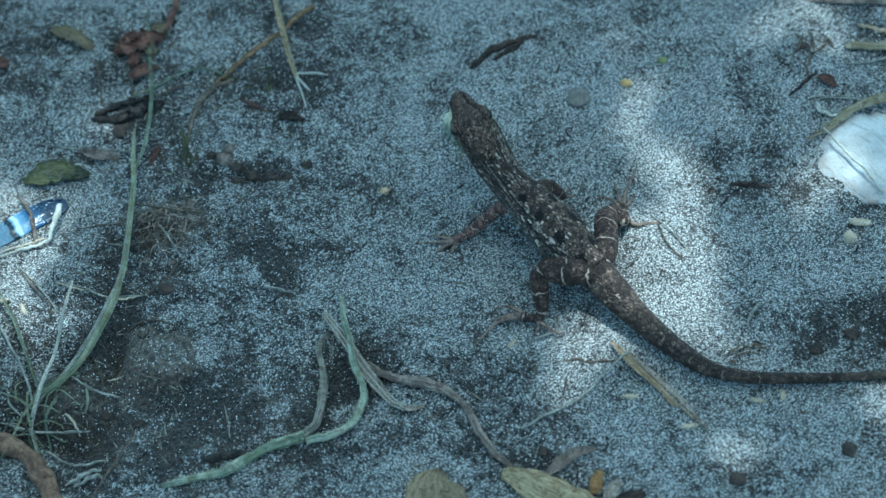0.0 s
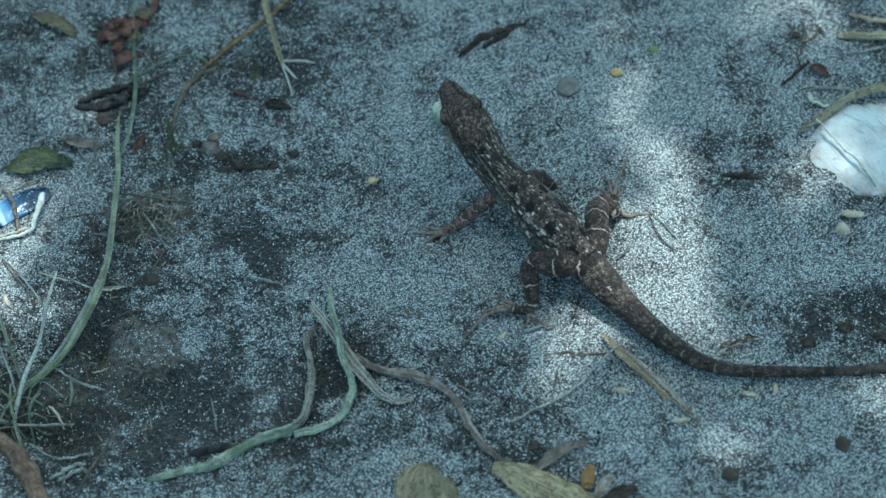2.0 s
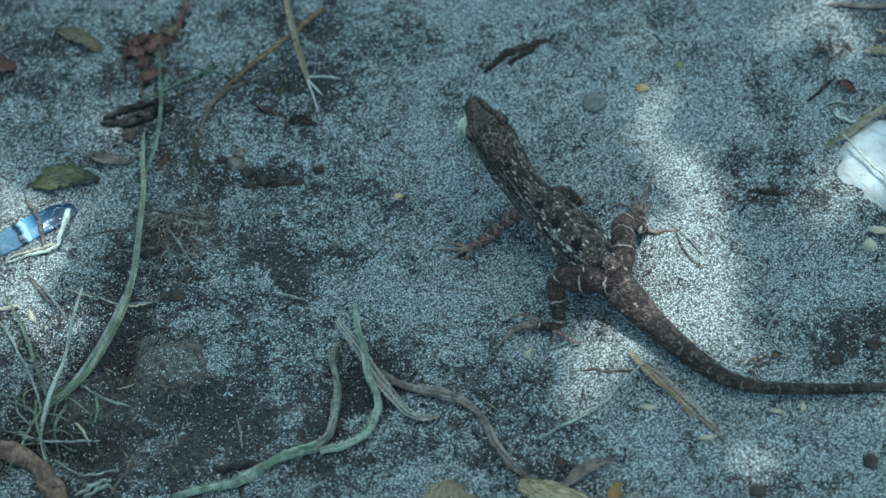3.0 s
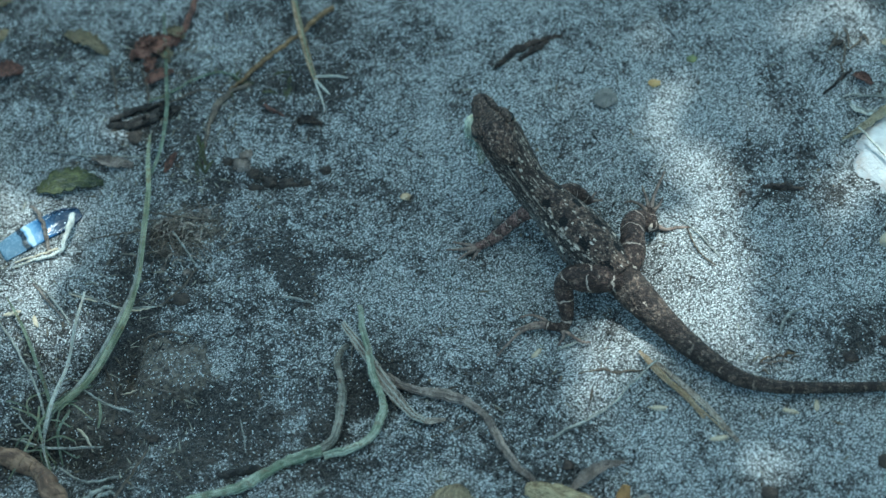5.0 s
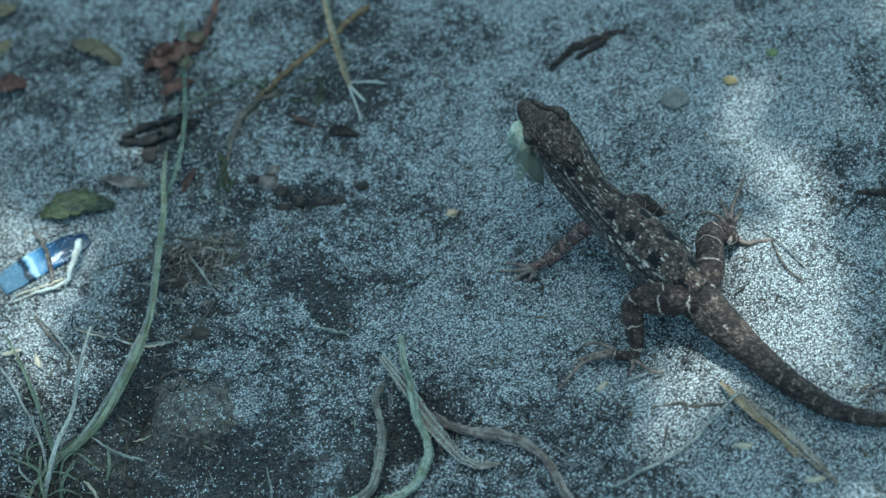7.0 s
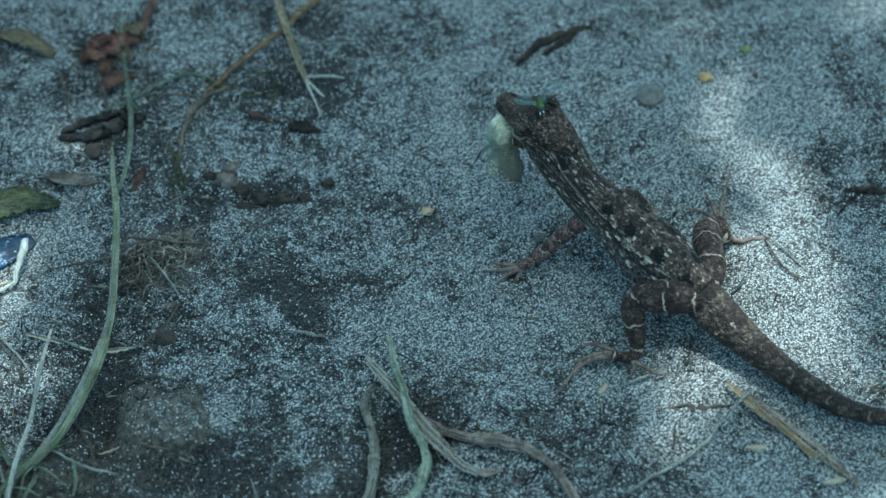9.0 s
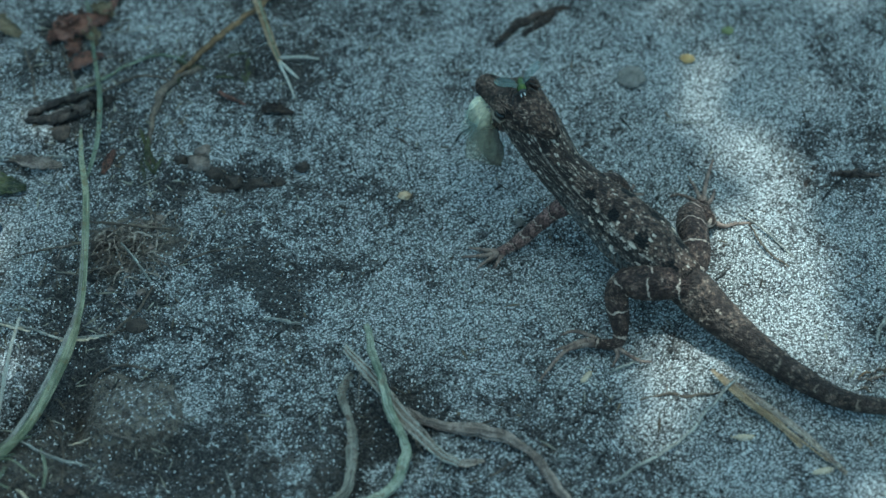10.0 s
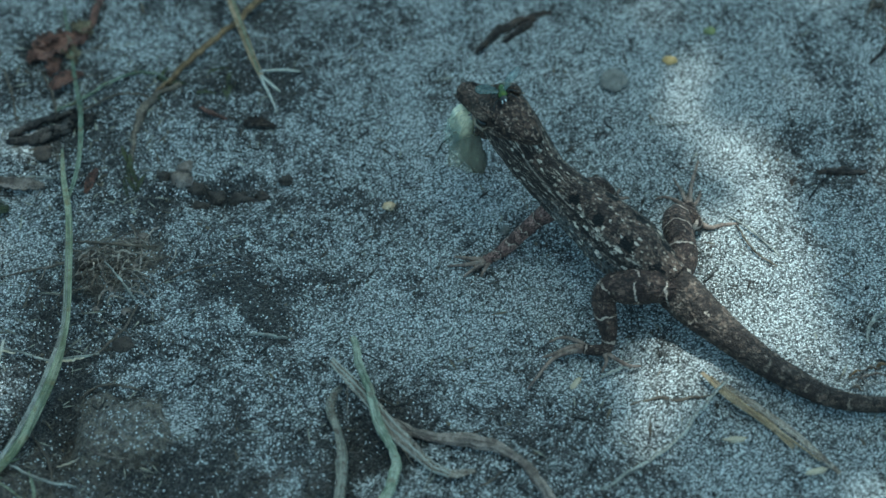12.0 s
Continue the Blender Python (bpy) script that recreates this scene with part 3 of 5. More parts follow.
def sheet(name, rows, mat, n=24, m=9, curl=0.0, thick=0.25, wave=0.3, origin=(0, 0, 0), tilt=0.0, ragged=0.0):
    """A leaf or blade with thickness: rows of x, y, z, half width along the midrib; curl lifts the rims, tilt lifts one of them."""
    c = spline(rows, n)
    pos, half = c[:, :3] - np.array(origin), np.maximum(c[:, 3], 0.05)
    way = np.gradient(pos, axis=0)
    way /= np.linalg.norm(way, axis=1)[:, None] + 1e-9
    side = np.cross(np.array([0, 0, 1.0]), way)
    side /= np.linalg.norm(side, axis=1)[:, None] + 1e-9
    up = np.cross(way, side)
    length = np.concatenate([[0], np.cumsum(np.linalg.norm(np.diff(pos, axis=0), axis=1))])
    verts, uvs = [], []
    for layer in (0, 1):
        for k in range(n):
            for s in range(m):
                v = 2 * s / (m - 1) - 1
                edge = 1 + (ragged * ripple(k * 3.1, 40 * (v > 0) + layer * 0, 4, 6) if abs(v) > 0.7 else 0)
                lift = curl * half[k] * v * v + tilt * half[k] * v + wave * ripple(k * 2.0, s * 2.0, 5, 5) - 0.35 * thick * (abs(v) < 0.12)
                verts.append(pos[k] + side[k] * half[k] * v * edge + up[k] * (lift - layer * thick))
                uvs.append((length[k] * MM, v / 2))
    idx = lambda layer, k, s: layer * n * m + k * m + s
    faces = [(idx(0, k, s), idx(0, k + 1, s), idx(0, k + 1, s + 1), idx(0, k, s + 1)) for k in range(n - 1) for s in range(m - 1)]
    faces += [(idx(1, k, s), idx(1, k, s + 1), idx(1, k + 1, s + 1), idx(1, k + 1, s)) for k in range(n - 1) for s in range(m - 1)]
    for s0 in (0, m - 1):
        faces += [(idx(0, k, s0), idx(1, k, s0), idx(1, k + 1, s0), idx(0, k + 1, s0))[::1 if s0 else -1] for k in range(n - 1)]
    for k0 in (0, n - 1):
        faces += [(idx(0, k0, s), idx(0, k0, s + 1), idx(1, k0, s + 1), idx(1, k0, s))[::1 if k0 == 0 else -1] for s in range(m - 1)]
    return mesh_of(name, verts, faces, mat, uvs)


def lump(name, size, mat, seed=0, rough=0.25, sub=3):
    """An uneven rounded clod or pebble with the given half axes."""
    bm = bmesh.new()
    bmesh.ops.create_icosphere(bm, subdivisions=sub, radius=1)
    for v in bm.verts:
        p = v.co * 1.3 + Vector((seed * 5.1, seed * 2.3, 0))
        v.co *= 1 + rough * noise.noise(p) + 0.6 * rough * noise.noise(p * 2.7) + 0.3 * rough * noise.noise(p * 7)
        v.co = Vector((v.co.x * size[0], v.co.y * size[1], v.co.z * size[2])) * MM
    me = bpy.data.meshes.new(name)
    bm.to_mesh(me)
    bm.free()
    me.materials.append(mat)
    me.polygons.foreach_set("use_smooth", [True] * len(me.polygons))
    return me


def part(name, me, parent, label="", at=(0, 0, 0)):
    ob = new(name, me)
    ob.parent = parent
    ob.location = Vector(at) * MM
    return tagged(ob, label) if label else ob


def thing(name, label, category, me=None, at=(0, 0, 0), group=""):
    ob = new(name, me)
    ob.location = Vector(at) * MM
    return tagged(ob, label, category, group)


def laid(rows, lift=0.0):
    """Rows of a thing on the soil: their z counts from the ground's surface."""
    return [(r[0], r[1], r[2] + lift + float(ground_at(r[0], r[1])), *r[3:]) for r in rows]


# ---- the ground ----
def build_ground():
    fine_x, fine_y = np.arange(-128, 150.1, 0.75), np.arange(-108, 92.1, 0.75)
    grow = np.cumsum(1.5 * 1.32 ** np.arange(33))
    xs = np.concatenate([fine_x[0] - grow[::-1], fine_x, fine_x[-1] + grow])
    ys = np.concatenate([fine_y[0] - grow[::-1], fine_y, fine_y[-1] + grow])
    gx, gy = np.meshgrid(xs, ys)
    gz = ground_at(gx, gy, True)
    away = np.clip((np.maximum(np.abs(gx) - 150, np.abs(gy) - 110)) / 120, 0, 1)
    gz = gz * (1 - away)
    ny, nx = gx.shape
    i = np.arange(nx * ny).reshape(ny, nx)
    faces = np.stack([i[:-1, :-1], i[:-1, 1:], i[1:, 1:], i[1:, :-1]], -1).reshape(-1, 4)
    me = bpy.data.meshes.new("ground")
    me.vertices.add(nx * ny)
    me.vertices.foreach_set("co", (np.stack([gx, gy, gz], -1).reshape(-1, 3) * MM).ravel())
    me.loops.add(faces.size)
    me.loops.foreach_set("vertex_index", faces.ravel())
    me.polygons.add(len(faces))
    me.polygons.foreach_set("loop_start", np.arange(0, faces.size, 4))
    me.polygons.foreach_set("use_smooth", np.ones(len(faces), bool))
    me.update()
    me.validate()
    # this attribute also carries the painted sunlit and shaded ground
    amount = humus_and_light_at(gx, gy) * (1 - away)
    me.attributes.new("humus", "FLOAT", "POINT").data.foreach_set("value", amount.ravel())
    me.attributes.new("loam", "FLOAT", "POINT").data.foreach_set("value", (loam_at(gx, gy) * (1 - away)).ravel())
    me.materials.append(SAND)
    tagged(new("ground", me), "grey quartz sand mixed with dark humus, dappled with sun", kind="structure")


def scatter(name, label, category, count, mat, sizes, seed, flat=1.0, long=1.0, box=(-118, 140, -98, 84), wants=0.0):
    """Loose grains or crumbs on the soil, one mesh of small uneven octahedra."""
    rng = np.random.RandomState(seed)
    x, y = rng.uniform(box[0], box[1], count), rng.uniform(box[2], box[3], count)
    keep = rng.rand(count) < np.clip(0.5 + wants * humus_and_light_at(x, y), 0.04, 1)
    keep &= rng.rand(count) > np.clip(1.5 * loam_at(x, y) - 0.25, 0, 0.85)
    x, y, count = x[keep], y[keep], int(keep.sum())
    size = sizes[0] + (sizes[1] - sizes[0]) * rng.rand(count) ** 2.5
    z = ground_at(x, y, True) + size * flat * 0.35
    turn = rng.uniform(0, 2 * math.pi, count)
    unit = np.array([(1, 0, 0), (0, 1, 0), (-1, 0, 0), (0, -1, 0), (0, 0, 1), (0, 0, -1)], float)
    v = unit[None] * (1 + 0.35 * (rng.rand(count, 6, 1) - 0.5)) * size[:, None, None]
    v[:, :, 0] *= long * (0.7 + 0.6 * rng.rand(count, 1))
    v[:, :, 2] *= flat
    lean = (rng.rand(count, 1) - 0.5) * 0.8
    v[:, :, 2] += v[:, :, 0] * lean * 0.3 / long
    c, s = np.cos(turn)[:, None], np.sin(turn)[:, None]
    out = np.stack([v[:, :, 0] * c - v[:, :, 1] * s + x[:, None], v[:, :, 0] * s + v[:, :, 1] * c + y[:, None], v[:, :, 2] + z[:, None]], -1)
    tri = np.array([(0, 1, 4), (1, 2, 4), (2, 3, 4), (3, 0, 4), (1, 0, 5), (2, 1, 5), (3, 2, 5), (0, 3, 5)])
    faces = (tri[None] + 6 * np.arange(count)[:, None, None]).reshape(-1, 3)
    me = bpy.data.meshes.new(name)
    me.vertices.add(count * 6)
    me.vertices.foreach_set("co", (out.reshape(-1, 3) * MM).ravel())
    me.loops.add(faces.size)
    me.loops.foreach_set("vertex_index", faces.ravel())
    me.polygons.add(len(faces))
    me.polygons.foreach_set("loop_start", np.arange(0, faces.size, 3))
    me.update()
    me.validate()
    me.materials.append(mat)
    return tagged(new(name, me), label, category, kind="stuff")


build_ground()

# ---- the lizard ----
ROOT = (40.0, -22.0, 0.0)
SPINE = [(20.3, 6.5, 20.0, 3.23, 2.54), (21.5, 4.1, 19.4, 4.6, 4.35), (23.3, 1.2, 17.7, 4.8, 4.55), (25.8, -2.0, 15.1, 4.5, 4.2), (28.8, -5.6, 12.9, 4.15, 4.1), (33.4, -10.0, 11.2, 4.85, 4.7),
         (37.6, -14.4, 10.5, 5.7, 5.3), (41.1, -18.5, 9.9, 6.15, 5.3), (44.5, -22.0, 9.0, 5.3, 4.6), (48.4, -25.7, 7.8, 3.85, 3.9)]
TAIL = [(46.8, -23.9, 7.9, 4.0, 3.9), (51.4, -28.7, 6.0, 3.8, 3.4), (55.0, -32.5, 5.0, 3.3, 2.9), (58.2, -35.5, 4.0, 2.9, 2.5), (62.0, -39.2, 3.4, 2.55, 2.3), (66.9, -43.1, 2.8, 2.2, 2.0), (72.2, -46.6, 2.3, 1.79, 1.72), (78.0, -48.4, 2.0, 1.5, 1.43), (85.0, -48.8, 1.7, 1.29, 1.29), (96.4, -48.4, 1.5, 1.12, 1.09), (108.0, -47.4, 1.2, 0.95, 0.95), (120.0, -45.7, 1.0, 0.77, 0.77), (135.0, -43.7, 0.8, 0.6, 0.6), (150.0, -42.7, 0.6, 0.4, 0.4), (160.0, -42.7, 0.4, 0.23, 0.23)]


def turned(f, l, at):
    """A pose in metres from a forward and a leftward direction, with its origin 2.2 mm under the given point."""
    f = Vector(f).normalized()
    l = Vector(l)
    l = (l - f * l.dot(f)).normalized()
    u = f.cross(l)
    m = Matrix((f, l, u)).transposed().to_4x4()
    m.translation = (Vector(at) - 2.2 * u) * MM
    return m


HEAD_AWAY = turned((-3.5, 9.7, -3.5), (-7.5, -3.0, -2.0), (20.3, 3.3, 23.0))
HEAD_LEFT = turned((-5.5, 8.3, -4.7), (-6.9, -3.5, -2.5), (20.0, 3.9, 23.2))


def between(a, b, f):
    q = a.to_quaternion().slerp(b.to_quaternion(), f)
    return Matrix.LocRotScale(a.translation.lerp(b.translation, f), q, None)


def foot(leg, toes):
    for rows in toes:
        part("toe", loft("toe", rows, TOE, 12, 7, 0.2, origin=ROOT), leg)


def build_lizard():
    liz = thing("lizard", "brown speckled lizard on the sand with a moth in its mouth", "lizard", None, ROOT)
    part("torso", loft("torso", SPINE, SKIN_TORSO, 130, 48, 0.09, origin=ROOT, keel=0.06), liz, "brown scaly back with paired dark blotches")
    part("tail", loft("tail", TAIL, SKIN_TAIL, 150, 30, 0.07, origin=ROOT, keel=0.06), liz, "long tapering brown tail with faint pale rings")
    # hind legs: thigh, shin and sole in one bent limb each
    leg = part("hind_leg", loft("hind_leg", [(48.0, -26.2, 8, 3.0), (44.2, -26.8, 9.0, 3.2), (40.4, -27.2, 9.2, 3.0), (37.6, -27.0, 8.7, 2.5), (36.2, -28.2, 7.1, 2.1), (36.6, -30.6, 4.6, 1.85),
                                              (36.9, -32.8, 2.3, 1.35), (36.2, -34.2, 1.3, 1.1), (34.6, -34.4, 1.1, 1.0), (32.4, -34.0, 1.0, 0.9)], SKIN_LEG, 70, 20, 0.1, origin=ROOT), liz, "bent leg with thin pale bands")
    foot(leg, [[(32.8, -34.1, 1.0, 0.7), (30.2, -34.4, 1.0, 0.5), (27.2, -35.4, 0.8, 0.42), (24.8, -38.0, 0.5, 0.34), (22.3, -41.2, 0.4, 0.2)],
               [(33.0, -33.8, 1.0, 0.6), (30.6, -33.4, 1.1, 0.45), (27.5, -34.4, 0.7, 0.36), (25.2, -34.9, 0.4, 0.2)],
               [(33.2, -33.6, 1.0, 0.55), (31.2, -32.2, 1.2, 0.4), (28.8, -31.2, 0.8, 0.3), (26.6, -31.8, 0.4, 0.18)],
               [(35.8, -34.6, 1.1, 0.6), (37.8, -36.2, 0.8, 0.4), (40.0, -37.6, 0.6, 0.32), (42.0, -37.7, 0.4, 0.18)],
               [(35.6, -34.8, 1.1, 0.5), (36.2, -36.4, 0.7, 0.35), (35.2, -38.6, 0.5, 0.2)]])
    leg = part("hind_leg", loft("hind_leg", [(47.5, -25.0, 8.2, 3.2), (50.2, -21.6, 8.4, 2.9), (50.6, -17.0, 8.5, 2.65), (50.6, -12.8, 7.5, 2.6), (51.2, -10.2, 6.2, 2.4), (53.0, -9.4, 4.8, 2.2),
                                              (54.2, -9.6, 3.8, 1.7), (55.0, -8.4, 2.0, 1.2), (54.6, -5.6, 1.3, 1.0), (54.4, -3.6, 1.1, 0.9)], SKIN_LEG, 70, 20, 0.1, origin=ROOT), liz, "bent leg with thin pale bands")
    foot(leg, [[(54.4, -4.0, 1.1, 0.65), (54.8, -1.2, 1.3, 0.45), (55.8, 2.6, 0.9, 0.36), (57.4, 7.2, 0.4, 0.2)],
               [(54.2, -4.0, 1.1, 0.6), (53.6, -1.4, 1.3, 0.4), (53.0, 1.2, 0.7, 0.3), (52.4, 3.4, 0.4, 0.18)],
               [(53.8, -4.2, 1.1, 0.55), (52.2, -2.4, 1.1, 0.36), (50.2, -1.0, 0.6, 0.28), (48.6, -1.2, 0.4, 0.18)],
               [(55.2, -7.6, 1.4, 0.65), (57.4, -9.0, 1.2, 0.45), (60.0, -8.2, 0.8, 0.36), (63.0, -7.8, 0.4, 0.2)],
               [(54.8, -4.4, 1.1, 0.5), (56.2, -2.2, 0.9, 0.34), (57.0, 0.2, 0.4, 0.18)]])
    leg = part("foreleg", loft("foreleg", [(31.5, -8.6, 10, 2.1), (28.8, -9.0, 8.6, 1.9), (26.2, -9.6, 6.8, 1.5), (23.4, -10.8, 4.6, 1.3), (20.8, -12.2, 2.8, 1.25), (18.6, -13.2, 1.7, 1.05), (16.6, -14.0, 1.2, 0.9)],
                                SKIN_ARM, 50, 18, 0.06, origin=ROOT), liz, "pinkish-brown banded leg")
    foot(leg, [[(17.0, -13.8, 1.1, 0.6), (14.4, -13.2, 0.9, 0.42), (11.2, -12.2, 0.4, 0.22)],
               [(16.8, -14.0, 1.1, 0.6), (13.4, -14.4, 0.8, 0.4), (9.8, -14.2, 0.4, 0.2)],
               [(16.8, -14.2, 1.1, 0.55), (14.6, -15.4, 0.8, 0.36), (12.6, -16.8, 0.4, 0.18)],
               [(17.2, -14.4, 1.1, 0.5), (16.4, -15.6, 0.7, 0.34), (15.6, -17.0, 0.4, 0.18)]])
    leg = part("foreleg", loft("foreleg", [(32.0, -8.0, 10, 2.3), (35.4, -5.2, 8.8, 2.2), (37.4, -3.2, 7.2, 1.9), (39.0, -2.6, 5.2, 1.6), (40.0, -2.2, 3.0, 1.4), (40.8, -1.4, 1.5, 1.0)],
                                SKIN_LEG, 40, 16, 0.06, origin=ROOT), liz, "reddish-brown banded leg")
    foot(leg, [[(40.6, -1.6, 1.2, 0.5), (41.6, 0.0, 0.9, 0.33), (42.2, 1.6, 0.3, 0.2)], [(40.8, -1.7, 1.2, 0.5), (42.4, -1.0, 0.8, 0.33), (43.8, -0.6, 0.3, 0.2)],
               [(40.5, -1.6, 1.2, 0.45), (40.4, 0.2, 0.8, 0.3), (40.2, 1.4, 0.3, 0.18)]])
    # head in its own space: x to the snout, y to its left side
    head = part("head", loft("head", [(-8.0, 0, -4.2, 0.8, 0.8), (-6.0, 0, -3.2, 2.3, 2.0), (-3.6, 0, -1.6, 3.6, 2.7), (-1.2, 0, -0.15, 4.4, 2.8), (1.0, 0, 0.2, 4.6, 2.7), (3.2, 0, 0.3, 4.1, 2.3),
                                      (5.8, 0, 0.4, 3.2, 1.8), (8.6, 0, 0.7, 2.65, 1.6), (11.0, 0, 0.9, 2.3, 1.6), (12.4, 0, 0.8, 1.75, 1.35), (13.2, 0, 0.6, 0.7, 0.6)], SKIN_HEAD, 70, 40, 0.14, keel=0.05), liz, "dark brown wedge-shaped head with closed eyes")
    part("jaw", loft("jaw", [(-3.6, 0, -2.2, 3.5, 1.4), (0, 0.5, -2.9, 3.7, 1.3), (3.0, 1.2, -3.7, 3.1, 1.1), (5.8, 1.9, -4.5, 2.5, 0.95), (8.0, 2.5, -5.0, 1.8, 0.8), (9.2, 2.8, -5.2, 0.7, 0.4)], SKIN_HEAD, 44, 24, 0.1), head, "brown lower jaw hanging open")
    part("mouth_lining", loft("mouth_lining", [(0.5, 1.6, -1.8, 1.4, 1.0), (3.6, 2.0, -2.4, 2.0, 1.5), (6.4, 2.1, -2.6, 1.7, 1.4), (8.6, 1.9, -2.4, 0.9, 0.8)], LID, 24, 16, 0.2), head, "tan lining of the open mouth")
    for s in (1, -1):
        brow = loft("brow_ridge", [(-2.4, s * 3.3, 2.2, 0.4), (-0.6, s * 3.8, 2.4, 0.85), (1.4, s * 3.6, 2.3, 0.85), (3.6, s * 2.7, 2.2, 0.65), (6.6, s * 1.7, 2.05, 0.4), (10.4, s * 1.3, 2.2, 0.3)], SKIN_HEAD, 30, 12, 0.12)
        part("brow_ridge", brow, head)
        part("eye", lump("eye", (1.5, 0.8, 0.8), EYE, 1, 0.0), head, "dark wet eye", (0.8, s * 4.25, 1.0))
        lid = loft("eyelid", [(-1.2, s * 4.5, 0.8, 0.08), (-0.4, s * 4.85, 0.3, 0.13), (0.7, s * 4.9, 0.1, 0.16), (1.8, s * 4.65, 0.3, 0.13), (2.6, s * 4.2, 0.8, 0.08)], LID, 20, 8, 0.1)
        part("eyelid", lid, head, "pale lower eyelid")
    return liz, head


LIZARD, HEAD = build_lizard()
# a shallow depth of field, held on the lizard
cam.data.dof.use_dof, cam.data.dof.focus_object, cam.data.dof.aperture_fstop = True, LIZARD, 14.0


# ---- the moth in its mouth and the fly on its crown, both in the head's space ----
def build_moth():
    moth = thing("moth", "cream and grey-green moth held limp in the lizard's mouth", "moth")
    part("body", loft("body", [(7.8, 3.2, -2.0, 0.7), (7.8, 4.8, -3.0, 1.1), (7.2, 6.6, -4.6, 1.3), (6.2, 8.0, -6.4, 1.0), (5.6, 8.8, -7.6, 0.3)], MOTH_VEIL, 40, 20, 0.2), moth, "grey-green furry abdomen")
    # fur and wing fringes: narrow strands fanned out from the mouth
    rng = random.Random(3)
    near_a, near_b = Vector((9.6, 2.2, 0.2)), Vector((7.3, 4.3, -3.4))
    ends = [Vector(p) for p in ((10.1, 5.4, -0.1), (10.6, 10.6, -1.6), (7.4, 9.2, -5.4))]
    for k in range(90):
        f = (k + rng.uniform(-0.4, 0.4)) / 89
        a = near_a.lerp(near_b, f)
        e = ends[0] * (1 - f) ** 2 + ends[1] * 2 * f * (1 - f) + ends[2] * f * f
        e = a.lerp(e, rng.uniform(0.7, 1.12)) + Vector([rng.uniform(-0.4, 0.4) for _ in range(3)])
        b = a.lerp(e, 0.45) + Vector((0.5, -0.3, 0.7)) * rng.uniform(0.5, 1.2)
        w = rng.uniform(0.16, 0.34)
        part("wing_fold", sheet("wing_fold", [(*a, 0.2), (*b, w), (*a.lerp(e, 0.8), w * 0.9), (*e, 0.06)], MOTH_WING, 12, 5, -0.6, 0.06, 0.2), moth)
    for k in range(7):
        f = k / 6
        a = near_a.lerp(near_b, f)
        rows = [(*(a + Vector((0, -0.5, 0))), 0.35), (*(a + Vector((0.3, 0.5, 0.3))), 0.4), (*(a + Vector((0.2, 1.2 + rng.uniform(-0.3, 0.5), -0.2))), 0.15)]
        part("fur_tuft", sheet("fur_tuft", rows, MOTH_PALE, 10, 5, -0.6, 0.15, 0.2), moth)
    for rows in ([(8.0, 5.0, -2.8, 0.9), (8.2, 7.4, -3.8, 1.9), (7.8, 9.6, -5.0, 2.2), (7.2, 11.4, -6.2, 1.2)], [(7.4, 4.8, -3.6, 0.9), (6.8, 6.8, -5.2, 2.0), (6.0, 8.6, -7.0, 2.4), (5.2, 9.6, -8.6, 1.3)]):
        part("wing", sheet("wing", rows, MOTH_VEIL, 20, 9, -0.4, 0.08, 0.5, ragged=0.4), moth, "grey-green translucent wing")
    part("hind_wing", sheet("hind_wing", [(6.2, 4.4, -4.2, 0.8), (5.3, 5.8, -5.8, 1.6), (4.4, 7.2, -7.8, 2.0), (3.9, 8.4, -9.2, 1.2)], MOTH_DARK, 18, 8, 0.5, 0.12, 0.3, ragged=0.4), moth, "dark brown hind wing")
    part("leg", loft("leg", [(9.6, 7.8, -3.0, 0.2), (11.2, 9.2, -3.8, 0.16), (11.8, 10.4, -4.8, 0.14)], MOTH_DARK, 10, 6), moth)
    return moth


def build_fly():
    def big(rows):
        return [tuple(1.3 * v for v in r) for r in rows]

    fly = thing("fly", "small metallic green fly with smoky spread wings on the lizard's head", "fly")
    part("abdomen", loft("abdomen", big([(2.1, 0, 0.5, 0.15), (1.4, 0, 0.6, 0.42), (0.4, 0, 0.7, 0.55), (-0.5, 0, 0.7, 0.5)]), FLY_BODY, 24, 14), fly, "metallic golden-green abdomen")
    part("thorax", lump("thorax", (1.1, 0.9, 0.85), FLY_BODY, 2, 0.05), fly, "", (-1.43, 0, 1.04))
    head = part("head", lump("head", (0.55, 0.8, 0.65), FLY_DARK, 3, 0.05), fly, "dark head", (-2.73, 0, 0.98))
    for s in (1, -1):
        part("antenna", loft("antenna", big([(-0.3, s * 0.2, 0.1, 0.08), (-0.55, s * 0.26, 0.0, 0.07), (-0.75, s * 0.3, -0.1, 0.05)]), FLY_PALE, 8, 6), head, "white bristle")
        part("wing", sheet("wing", big([(-0.9, s * 0.4, 1.2, 0.25), (0.2, s * 1.3, 1.4, 0.7), (1.4, s * 2.4, 1.5, 0.95), (2.5, s * 3.2, 1.5, 0.4)]), FLY_WING, 16, 7, 0.0, 0.04, 0.1), fly, "smoky translucent wing")
        for x, reach in ((-1.6, -1.0), (-1.0, 0.2), (-0.5, 1.2)):
            part("leg", loft("leg", big([(x, s * 0.4, 0.5, 0.09), (x + reach * 0.5, s * 1.2, 0.9, 0.08), (x + reach, s * 1.9, 0.0, 0.06)]), FLY_DARK, 10, 6), fly)
    return fly


MOTH, FLY = build_moth(), build_fly()


